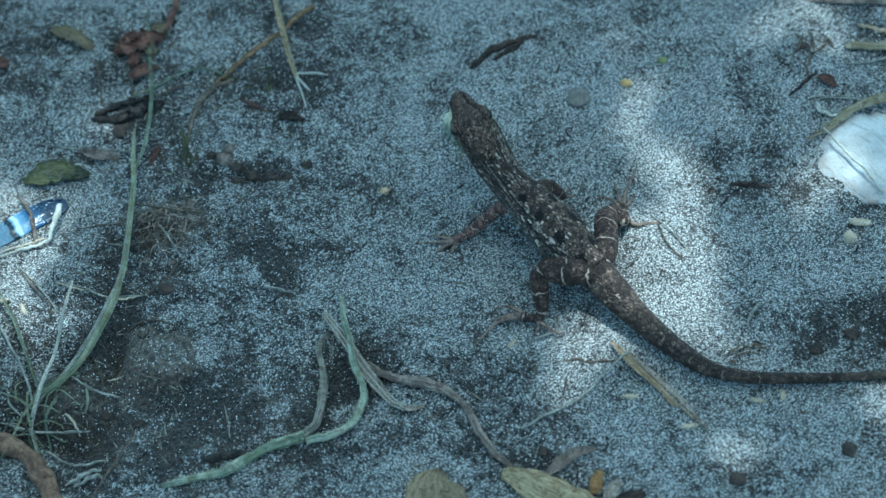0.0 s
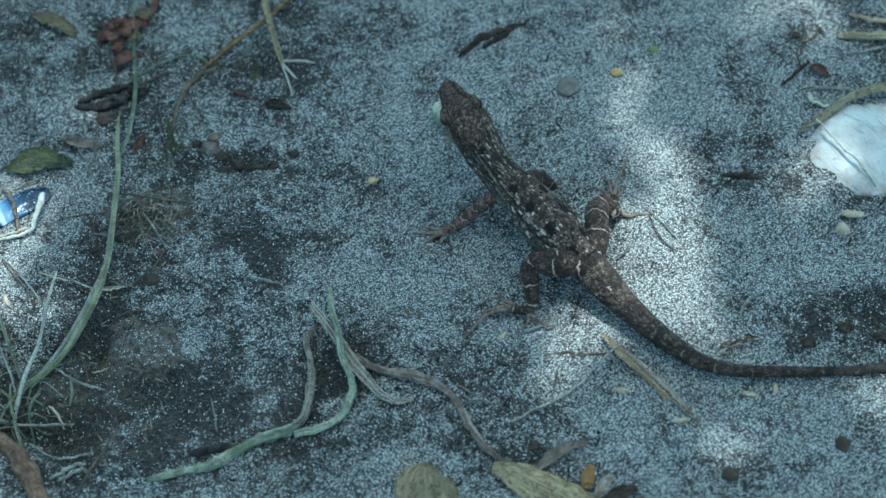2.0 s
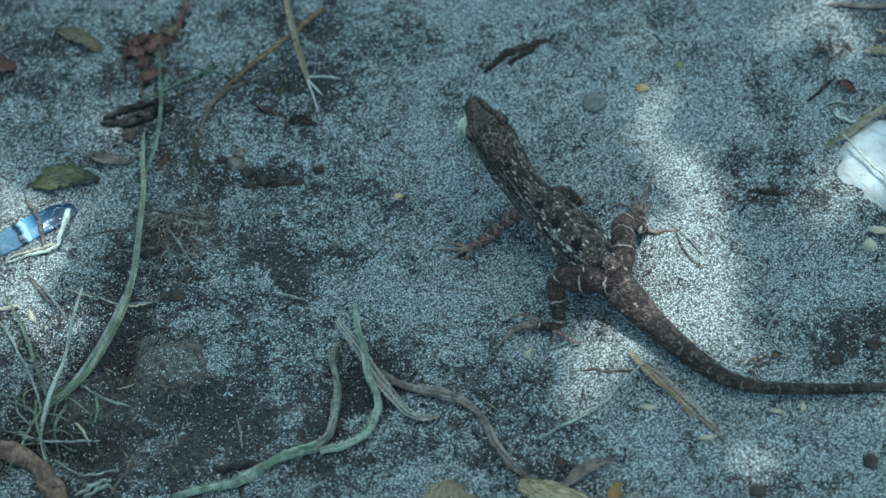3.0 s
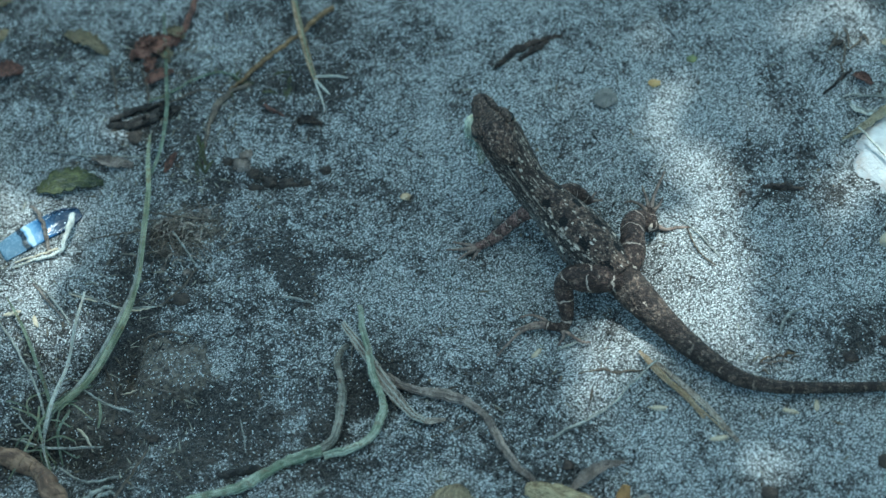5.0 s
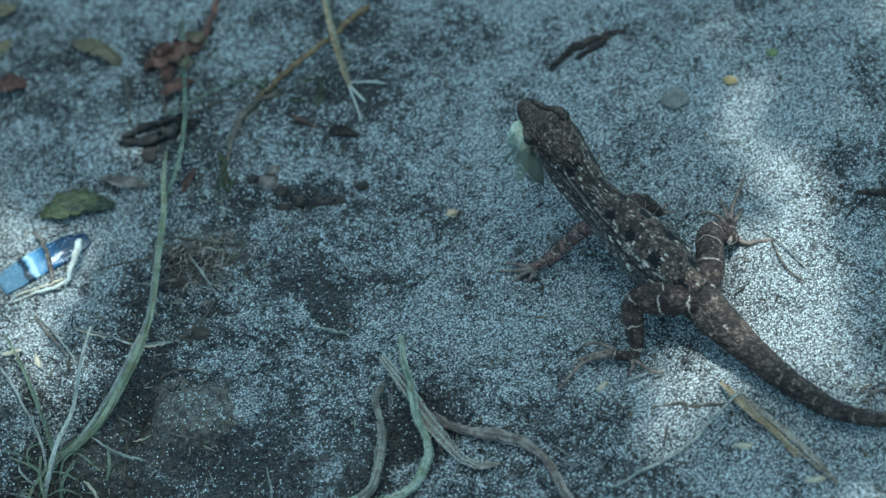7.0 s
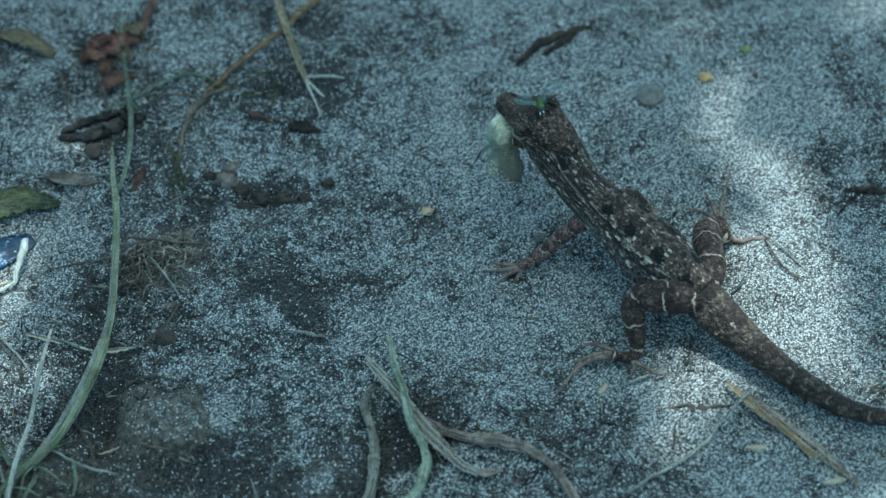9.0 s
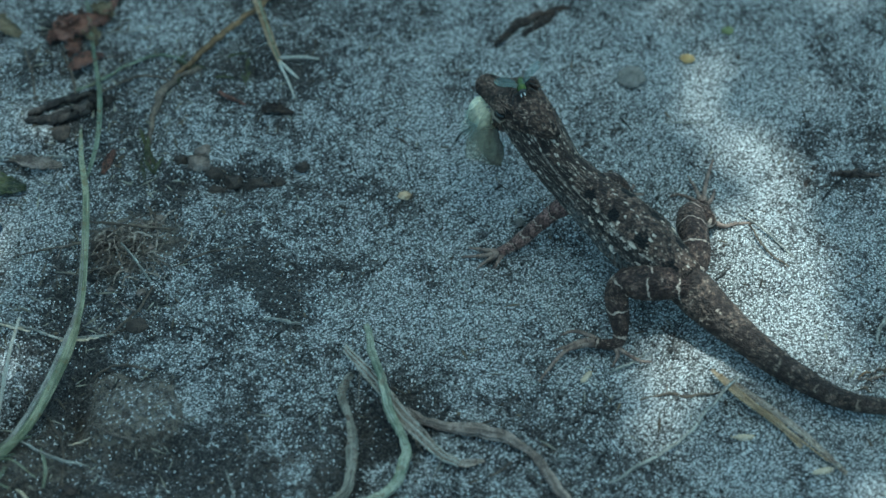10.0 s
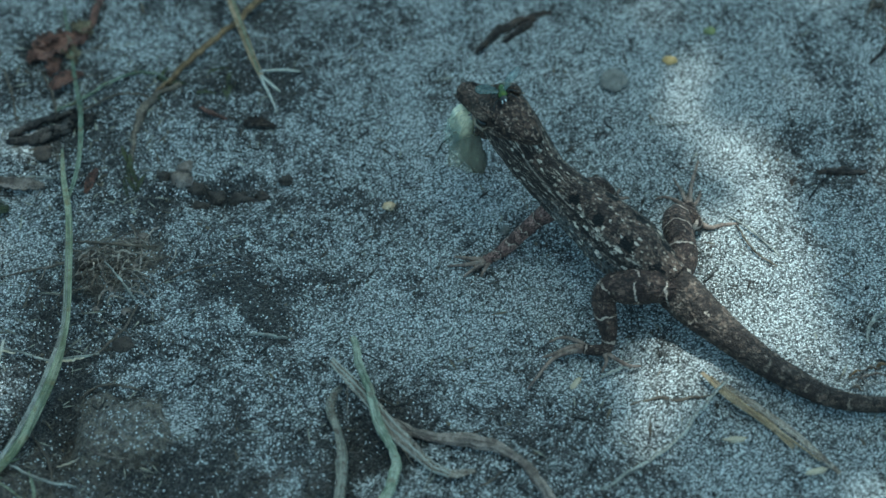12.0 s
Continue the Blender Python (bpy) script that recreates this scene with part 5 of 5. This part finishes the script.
for k in range(110):
    rng = random.Random(300 + k)
    x, y, a, l = heap_at[0] + rng.gauss(0, 4.2), heap_at[1] - 1.5 + rng.gauss(0, 3.8), rng.uniform(0, 6.3), rng.uniform(2.0, 6.0)
    rows = [(x - l * math.cos(a) / 2, y - l * math.sin(a) / 2, 0.3, 0.1), (x + rng.uniform(-0.8, 0.8), y + rng.uniform(-0.8, 0.8), rng.uniform(0.5, 1.6), rng.uniform(0.09, 0.24)), (x + l * math.cos(a) / 2, y + l * math.sin(a) / 2, 0.3, 0.1)]
    strand("plant_scrap", "small brown scrap in a heap of plant litter", "litter", rows, (DARK_FIBRE, BROWN_STEM, DRY_POD, DRY_POD)[k % 4], 10, 6, 0.3, 0.6, "litter heap")


for k, (x, y, a, l) in enumerate([(96, 45, 1.2, 7), (99, 46, 1.7, 8), (101, 44, 0.9, 7), (98, 41, 1.5, 9), (103, 46, 2.0, 6), (97, 37, 1.9, 6)]):
    c, d = math.cos(a) * l / 2, math.sin(a) * l / 2
    strand("rotten_twig", "rotten dark twig standing in humus", "twig", [(x - c, y - d, 0.0, 0.15), (x + 0.4, y, 0.6, 0.3), (x + c, y + d, 0.2, 0.15)], DARK_FIBRE, 14, 7, 0.5, 1.0, "rotten twigs")


# ---- grass ----
def blade(parent, rows, mat=GRASS, curl=0.5, o=(0, 0, 0), label=""):
    part("blade", sheet("blade", laid(rows), mat, 34, 5, curl, 0.18, 0.15, o), parent, label)


O = (-70, -56, 0)
tuft = thing("grass_tuft", "straggling half-dry grass tuft with one long bent blade", "grass", None, O)
blade(tuft, [(-60.6, 16.6, 1.4, 0.25), (-59.6, 8, 2.6, 0.5), (-57.9, -1.4, 3.4, 0.6), (-56.9, -14.0, 3.8, 0.58), (-57.0, -25.6, 3.8, 0.55), (-58.7, -34.7, 3.6, 0.58), (-61.5, -41.5, 3.0, 0.62), (-65.1, -48.3, 2.2, 0.65), (-70.5, -55, 1.0, 0.6)], o=O)
blade(tuft, [(-58.4, -2.0, 3.4, 0.2), (-57.4, -14.0, 4.0, 0.3), (-57.6, -25.6, 4.1, 0.3), (-59.6, -34.7, 3.9, 0.35), (-62.6, -41.5, 3.3, 0.4), (-67.0, -49.3, 2.2, 0.4), (-72.0, -57, 1.0, 0.4)], PALE_FIBRE, o=O)
blade(tuft, [(-56.6, -22.0, 3.4, 0.15), (-57.6, -33.0, 3.4, 0.3), (-60.2, -40.5, 3.0, 0.35), (-64.2, -47.6, 2.3, 0.4), (-70.0, -56, 1.0, 0.4)], GRASS, o=O)
blade(tuft, [(-72.8, -53.3, 1.5, 0.35), (-75.7, -47.2, 3, 0.42), (-79.4, -39.3, 4, 0.38), (-82.5, -34.2, 4, 0.3), (-85.4, -29.9, 4, 0.15)], DARK_GRASS, o=O)
blade(tuft, [(-72.6, -61.3, 1, 0.4), (-70.9, -54.7, 4, 0.42), (-69.7, -45.2, 7, 0.36), (-67.5, -38.5, 9, 0.3), (-65.8, -33.0, 11, 0.2)], WHITE_STRAW, o=O, label="dry pale upright blade")
blade(tuft, [(-59.6, -37.6, 2.6, 0.3), (-64.6, -46.2, 2.4, 0.6), (-72.2, -56.0, 1.0, 0.7)], DARK_GRASS, o=O)
for mat, rows in ((GRASS, [(-74.6, -55.0, 2, 0.2), (-73.5, -60.6, 2, 0.3), (-71.5, -65.7, 1.5, 0.25), (-69.4, -70.8, 0.6, 0.15)]), (GRASS, [(-70.3, -52.9, 1, 0.5), (-73.8, -59.9, 2, 0.3), (-76.4, -66.1, 2, 0.25), (-78.2, -72.4, 1, 0.12)]),
                  (PALE_FIBRE, [(-71.4, -56.7, 1.5, 0.25), (-72.2, -63.8, 1.8, 0.3), (-70.0, -70.3, 0.6, 0.12)]), (DARK_GRASS, [(-67.5, -56.3, 1, 0.3), (-69.4, -61.5, 1.5, 0.3), (-67.9, -67.9, 0.8, 0.15)]),
                  (GRASS, [(-62.1, -52.5, 0.6, 0.2), (-60.8, -57.0, 1.2, 0.3), (-61.2, -59.7, 0.6, 0.2)]), (DARK_GRASS, [(-73.6, -62.7, 1, 0.2), (-76.5, -62.0, 2, 0.22), (-78.7, -63.9, 1.5, 0.12)]),
                  (PALE_FIBRE, [(-75.1, -60.7, 1, 0.2), (-77.7, -58.6, 2, 0.2), (-79.1, -55.4, 1.2, 0.1)]), (GRASS, [(-72.9, -59.3, 1, 0.25), (-76.1, -57.2, 2, 0.25), (-81.0, -54.9, 1.4, 0.12)])):
    blade(tuft, rows, mat, o=O)
for k in range(22):
    rng = random.Random(k)
    a, reach = rng.uniform(0, 6.3), rng.uniform(4, 9)
    x, y = -72.5 + rng.uniform(-6, 7), -60 + rng.uniform(-6, 7)
    dx, dy = math.cos(a) * reach, math.sin(a) * reach
    blade(tuft, [(x, y, 0.4, 0.16), (x + dx * 0.5 + rng.uniform(-1.5, 1.5), y + dy * 0.5 + rng.uniform(-1.5, 1.5), rng.uniform(0.8, 2.4), 0.16), (x + dx, y + dy, rng.uniform(0.2, 1), 0.08)], (DARK_GRASS, DARK_FIBRE, GRASS)[k % 3], o=O)
loose = thing("blade_of_grass", "dull green grass blade among litter", "grass", sheet("blade_of_grass", laid([(-62.6, 53.6, 0.8, 0.25), (-59.6, 36, 1.4, 0.4), (-57.4, 23.5, 2.8, 0.5), (-57.0, 11.7, 3.0, 0.45), (-58.6, 2.6, 2.6, 0.3)]), DARK_GRASS, 34, 5, 0.4, 0.18))
O = (-24, 33, 0)
sprig = thing("rooted_grass_blade", "pulled-up grass blade with white rootlets", "grass", None, O)
blade(sprig, [(-32.4, 62.0, 4.6, 0.6), (-29.4, 50.4, 4.6, 0.75), (-27.3, 43.2, 3.8, 0.75), (-25.1, 36.6, 2.0, 0.65), (-23.3, 32.2, 1.0, 0.4)], STRAW, o=O)
blade(sprig, [(-31.6, 60.0, 4.9, 0.35), (-28.6, 49.0, 4.9, 0.22), (-26.4, 41.0, 3.6, 0.22), (-24.0, 33.6, 1.4, 0.2)], GRASS, o=O)
for rows in ([(-23.8, 33.8, 1.4, 0.25), (-19.7, 34.3, 1.0, 0.3), (-16.2, 34.1, 0.5, 0.15)], [(-23.6, 33.0, 1.2, 0.3), (-21.8, 31.0, 0.8, 0.32), (-20.0, 29.2, 0.3, 0.15)], [(-23.8, 32.8, 1.0, 0.25), (-22.1, 28.7, 0.5, 0.25), (-20.6, 24.4, 0.2, 0.12)]):
    part("rootlet", loft("rootlet", laid(rows), WHITE_STRAW, 16, 6, 0.2, origin=O), sprig, "white rootlet")
for k in range(16):
    rng = random.Random(100 + k)
    x, y, a = (-38 + rng.uniform(-8, 9), 32 + rng.uniform(-3, 4), rng.uniform(0, 6.3)) if k < 9 else (-47.4 + rng.uniform(-1.2, 1.2), 10 + rng.uniform(-6, 5), rng.uniform(1.0, 2.2))
    thing("moss_shoot", "tiny green shoot on the sand", "plant", sheet("moss_shoot", laid([(x, y, 0.1, 0.2), (x + 2 * math.cos(a), y + 2 * math.sin(a), 0.8, 0.4), (x + 4 * math.cos(a), y + 4 * math.sin(a), 0.5, 0.1)]), MOSS_LEAF, 10, 5, 0.3, 0.12), group="green shoots")

# ---- shells, pebbles and chaff ----
O = (112, 12, 0)
shell = thing("sea_shell", "large bleached white shell with a tan rim", "shell", None, O)
def build_shell():
    n, m, verts, faces = 30, 96, [], []
    for r in range(n):
        f = r / (n - 1)
        for s in range(m):
            a = 2 * math.pi * s / m
            chip = 1 + 0.16 * float(ripple(40 * math.cos(a), 40 * math.sin(a), 9, 2)) + 0.07 * float(ripple(40 * math.cos(a), 40 * math.sin(a), 3, 4))
            rx, ry = 13.4 * chip * (1 + 0.06 * math.cos(a)), 13.0 * chip * (1 + 0.04 * math.sin(2 * a))
            z = 3.6 * (1 - f ** 2.6) - 0.4 * f + 0.05 * math.sin(f * 19 + math.cos(a) * 2) + 0.5 * float(ripple(rx * f * math.cos(a) + 60, ry * f * math.sin(a), 5, 1))
            verts.append((rx * f * math.cos(a), ry * f * math.sin(a), z + 0.5))
    for r in range(n - 1):
        faces += [(r * m + s, (r + 1) * m + s, (r + 1) * m + (s + 1) % m, r * m + (s + 1) % m) for s in range(m)]
    base = len(verts)
    verts += [(x, y, z - 0.8) for x, y, z in verts[(n - 1) * m:]]
    faces += [((n - 1) * m + s, base + s, base + (s + 1) % m, (n - 1) * m + (s + 1) % m) for s in range(m)]
    return mesh_of("dome", verts, faces, SHELL)
part("dome", build_shell(), shell)
part("rim", sheet("rim", [(96.8, 16.3, 0.6, 0.4), (101.5, 19.0, 1.6, 0.8), (105.1, 22.0, 2.2, 1.1), (109.2, 24.8, 2.6, 1.1), (114.0, 27.0, 2.6, 1.2), (118.3, 27.4, 2.4, 1.3), (125.0, 25.6, 1.8, 0.8)], TAN_RIM, 50, 7, 0.3, 0.3, 0.9, O, ragged=0.7), shell, "tan papery rim")
strand("straw", "pale straw lying over the shell", "straw", [(100.4, 17.6, 3, 0.22), (104.3, 10.4, 4.6, 0.3), (108.9, 4.6, 4.4, 0.3), (113.0, 0.2, 1.6, 0.2)], WHITE_STRAW, 30, 6)
strand("fibre", "white papery strip beside the shell", "fibre", [(99.1, 26.2, 0.5, 0.3), (100.4, 24.1, 0.9, 0.6), (103.1, 23.1, 0.6, 0.4), (105.3, 23.6, 0.4, 0.2)], WHITE_STRAW, 24, 8, 0.2, 0.4)
strand("fibre", "curled pale fibre beside the shell", "fibre", [(97.2, 27.8, 0.3, 0.2), (99.2, 28.9, 0.7, 0.3), (103.4, 28.4, 0.6, 0.25), (107.6, 28.1, 0.4, 0.15)], PALE_FIBRE, 24, 6)

O = (-82, -11, 0)
nacre = thing("shell_fragment", "glossy blue shell fragment, navy at one end, pale at the other", "shell", None, O)
RIB = [(-90.4, -15.6, 0.6, 2.6), (-86.8, -13.2, 1.2, 3.1), (-83.0, -10.6, 1.6, 3.2), (-79.4, -8.0, 1.6, 3.2), (-76.4, -5.8, 1.2, 2.9), (-74.0, -4.2, 0.5, 1.6)]
part("ribbon", sheet("ribbon", laid(RIB), NACRE, 40, 11, -0.3, 0.4, 0.25, O), nacre)
strand("fibre", "flat brown fibre lying over the blue fragment", "fibre", [(-85.4, -3.2, 0.8, 0.25), (-82.4, -7.0, 2.4, 0.5), (-80.6, -10.6, 3.1, 0.5), (-79.4, -14.6, 1.4, 0.4), (-78.0, -18.0, 0.5, 0.25)], BROWN_STEM, 30, 8, 0.2, 0.5)
strand("straw", "thin cream straw lying beside a bent one", "straw", [(-86.4, -18.4, 0.5, 0.2), (-81.0, -16.8, 1.0, 0.28), (-77.0, -15.4, 1.4, 0.28)], CREAM, 20, 6, 0.15)
strand("straw", "white bent straw beside the shell fragment", "straw", [(-86.6, -19.6, 0.5, 0.2), (-80.0, -17.6, 1.1, 0.36), (-76.4, -16.2, 1.6, 0.42), (-75.3, -12.4, 2.6, 0.5), (-74.6, -9.4, 3.2, 0.72), (-74.2, -7.2, 3.5, 0.62)], WHITE_STRAW, 30, 8, 0.15)


def stone(label, x, y, size, mat, seed, name="pebble", category="pebble", sink=0.4, group=""):
    return thing(name, label, category, lump(name, size, mat, seed, 0.7 if name == "clod" else 0.3), (x, y, float(ground_at(x, y)) + size[2] * (1 - sink)), group)


stone("flat round grey pebble", 43.8, 28.0, (2.7, 2.9, 0.5), PEBBLE, 1, sink=0.2)
stone("flat yellow flake on the sand", 55.0, 32.4, (1.5, 1.0, 0.5), YELLOW, 2, "flake", "chaff", 0.1)
stone("small yellow-green flake on the sand", 63.6, 39.4, (1.2, 1.0, 0.5), GREEN_FLAKE, 3, "flake", "chaff", 0.1)
stone("pale yellow crumb on the sand", -0.2, 0.0, (1.2, 0.9, 0.6), STRAW, 4, "crumb", "crumb", 0.2)
stone("pale elongated grain of chaff", 107.4, -6.8, (2.4, 1.0, 0.6), CREAM, 5, "flake", "chaff", 0.1)
stone("tan pebble on the sand", 105.0, -11.0, (1.5, 1.6, 1.2), CREAM, 6)
stone("round reddish-brown pebble on sand", 78.5, -72.9, (1.7, 1.5, 0.9), BROWN_PEBBLE, 7, sink=0.55)
stone("round dark brown pebble on sand", 101.8, -64.8, (1.6, 1.8, 1.0), BROWN_PEBBLE, 8, sink=0.55)
stone("dark brown pebble by the dead leaves", 38.0, -67.2, (1.2, 1.3, 0.8), BARK, 9)
stone("brown clod of soil on sand", -38.3, 9.0, (1.9, 1.5, 0.7), BROWN_PEBBLE, 10, "clod", "clod")
stone("brown pebble on the sand", -47.4, -28.1, (1.9, 1.5, 0.8), BROWN_PEBBLE, 11)
stone("pale pebble beside the charred stick", -64.2, 16.4, (1.6, 1.9, 0.9), BROWN_PEBBLE, 12)
stone("pale pebble near the lizard's toes", 20.6, -7.0, (0.8, 0.8, 0.6), PEBBLE, 14)
for k, (x, y, s) in enumerate([(-31.5, 4.6, 1.8), (-25.4, 3.4, 1.5), (-34.8, 3.2, 1.7), (-53.4, -10.6, 2.0), (-48.6, -12.4, 1.8), (-57.0, -60.0, 1.8), (-49.0, -62.0, 1.6),
                               (104.0, -36.0, 2.2), (112.0, -38.0, 1.8), (96.0, -40.0, 2.0), (97.0, 44.6, 1.6)]):
    stone("crumbly dark brown clod of humus", x, y, (s * 0.8, s * 0.6, s * 0.25), BROWN_PEBBLE if k % 2 == 0 else BARK, 20 + k, "clod", "clod", 0.6, "humus clods")
for k, (x, y, size) in enumerate([(-38.2, 8.1, 2.0), (-35.4, 6.2, 1.5), (-37.5, 11.4, 1.4), (-31.6, 5.0, 1.5), (-27.4, 4.4, 1.6), (-19.1, 7.6, 1.3), (-41.4, 9.4, 1.2), (-23.4, 4.8, 1.2)]):
    stone("crumbly brown clod of caked soil", x, y, (size, size * 0.8, size * 0.55), BROWN_STEM if k in (0, 2) else BROWN_PEBBLE, 80 + k, "clod", "clod", 0.5, "soil clods")
for k in range(16):
    rng = random.Random(500 + k)
    x, y, size = -50 + rng.gauss(0, 4.0), -12.5 + rng.gauss(0, 3.6), rng.uniform(0.5, 1.1)
    stone("small brown clod in a heap of litter", x, y, (size, size * 0.75, size * 0.5), (BROWN_STEM, BROWN_PEBBLE, BARK)[k % 3], 90 + k, "clod", "clod", 0.5, "heap clods")
for k in range(10):
    rng = random.Random(600 + k)
    x, y, a, l = 80.2 + rng.gauss(0, 2.2), -41.6 + rng.gauss(0, 1.0), rng.uniform(-0.5, 0.7), rng.uniform(1.6, 4.2)
    c, d = math.cos(a) * l / 2, math.sin(a) * l / 2
    strand("plant_scrap", "small brown scrap of litter beside the tail", "litter", [(x - c, y - d, 0.2, 0.1), (x, y, rng.uniform(0.4, 1.0), rng.uniform(0.15, 0.4)), (x + c, y + d, 0.2, 0.1)], (BROWN_STEM, DARK_FIBRE, GOLD_TWIG)[k % 3], 10, 6, 0.3, 0.6, "tail litter")
for k, (x, y, a, s) in enumerate([(56.8, -53.3, 0.0, 2.4), (83.2, -53.5, -0.2, 1.7), (88.6, -52.0, 1.5, 1.4), (68.7, -60.6, 0.25, 2.2), (30.6, -40.2, 0.9, 1.6), (-84.6, -32.0, 0.3, 2.0), (-79.0, -34.0, 2.0, 1.6), (95.4, -47.4, 0.4, 1.2)]):
    ob = stone("small cream seed husk", x, y, (s, 0.55, 0.4), CREAM, 60 + k, "seed_husk", "seed", 0.1, "seed husks")
    ob.rotation_euler = (0, 0.05, a)

# ---- unseen shrub to one side, added so that its crown shades the ground ----
# sun flecks on the ground, kept clear of leaves: centre, half axes
FLECKS = [(57, 22, 3.5, 6), (66, -1, 4, 9), (67, -22, 6, 12), (46, -42, 7, 5), (-82, -14, 9, 10), (-81, -30, 8, 10), (-74, 19, 4, 2), (-92, -16, 6, 13), (103, 5, 4, 6)]


def build_shade_shrub():
    foot_at = (480, 1000, 0)
    shrub = thing("shrub", "unseen leafy shrub added to shade the sand", "shrub", None, foot_at)
    part("trunk", loft("trunk", [(480, 1000, -20, 30), (488, 950, 320, 25), (470, 850, 640, 20), (430, 700, 880, 13)], TRUNK, 40, 16, 0.2, origin=foot_at), shrub)
    for rows in ([(475, 870, 600, 11), (330, 640, 860, 8), (180, 330, 1060, 2)], [(440, 740, 820, 10), (400, 480, 1040, 7), (330, 220, 1180, 2)], [(436, 720, 850, 10), (220, 440, 1060, 6), (20, 180, 1120, 2)]):
        part("limb", loft("limb", rows, TRUNK, 30, 10, 0.2, origin=foot_at), shrub)
    rng = np.random.RandomState(5)
    verts, faces = [], []
    s = np.array(SUN_TO)
    shape = np.array([(-1, 0, 0), (-0.5, 0.42, 0.06), (0.2, 0.46, 0.06), (1, 0, -0.05), (0.2, -0.46, 0.06), (-0.5, -0.42, 0.06)])
    for _ in range(4300):
        g = np.array([rng.uniform(-210, 230), rng.uniform(-190, 180), 0])
        size = rng.uniform(10, 18)
        gap = min(((g[0] - x) / (ax + size * 0.4)) ** 2 + ((g[1] - y) / (ay + size * 0.5)) ** 2 for x, y, ax, ay in FLECKS)
        dense = 1 - 0.42 * min(1, max(0, (g[0] - 30) / 30))
        if rng.rand() > dense or rng.rand() > (gap - 0.6) / 0.7:
            continue
        c = g + s * rng.uniform(880, 1300)
        m = np.array(Euler((rng.uniform(-0.6, 0.6), rng.uniform(-0.6, 0.6), rng.uniform(0, 6.3))).to_matrix())
        base = len(verts)
        verts += list((shape * size) @ m.T + c - np.array(foot_at))
        faces.append(tuple(range(base, base + 6)))
    part("crown", mesh_of("crown", verts, faces, CANOPY, smooth=False), shrub, "crown of many small green leaves, left open at the sun flecks")


build_shade_shrub()

# ---- loose grains and crumbs ----
scatter("sand_grains", "loose pale and dark quartz grains", "sand", 150000, GRAIN, (0.07, 0.24), 11, 0.8, wants=-0.6)
scatter("sand_grains", "pale quartz grains strewn over dark humus", "sand", 22000, GRAIN, (0.06, 0.18), 16, 0.8, wants=0.9)
scatter("humus_crumbs", "dark crumbs of humus on the sand", "humus", 7000, CRUMB, (0.12, 0.42), 12, 0.5, 1.6, wants=0.7)
scatter("plant_shreds", "tiny shreds of dead plants on the sand", "litter", 2600, CRUMB, (0.12, 0.3), 13, 0.6, 8.0, wants=0.7)
scatter("plant_shreds", "tiny shreds of dead grass among roots", "litter", 700, SHRED, (0.12, 0.26), 14, 0.6, 10.0, box=(-92, -40, -82, 50), wants=0.5)

scatter("plant_shreds", "tiny pale shreds of dead plants on sand", "litter", 900, SHRED, (0.10, 0.22), 15, 0.6, 9.0, wants=0.2)


# ---- what moves: the head turns to its left and the fly lands on it ----
def motions():
    head_turn = [(0.0, 0.0), (3.0, 0.02), (4.8, 0.0), (5.6, 0.06), (6.2, 0.25), (6.7, 0.45), (7.5, 0.8), (8.3, 1.0), (9.5, 1.0), (10.6, 0.96), (12.0, 1.0)]
    down = Matrix.Translation(-Vector(ROOT) * MM)
    walk(HEAD, [(t, down @ between(HEAD_AWAY, HEAD_LEFT, f)) for t, f in head_turn])
    walk(MOTH, [(t, between(HEAD_AWAY, HEAD_LEFT, f) @ pose(0, 0.002, -0.0015) @ pose(0, 0, 0, -38 * (1 - f)) @ pose(0, -0.002, 0.0015)) for t, f in head_turn])
    perch = pose(-0.6 * MM, -1.5 * MM, 3.0 * MM, 0, 0, -30)
    rest = pose(0.19, 0.12, 0.0015, 0, 0, 60)
    rows = [(0.0, rest), (6.9, rest), (7.0, rest), (7.4, pose(0.10, 0.06, 0.07, 0, 0, 100)), (7.8, pose(0.03, 0.01, 0.040, 0, 0, 130))]
    rows += [(t, between(HEAD_AWAY, HEAD_LEFT, f) @ perch) for t, f in ((8.2, 0.99), (8.3, 1.0), (9.5, 1.0), (10.6, 0.96), (12.0, 1.0))]
    walk(FLY, rows)


motions()
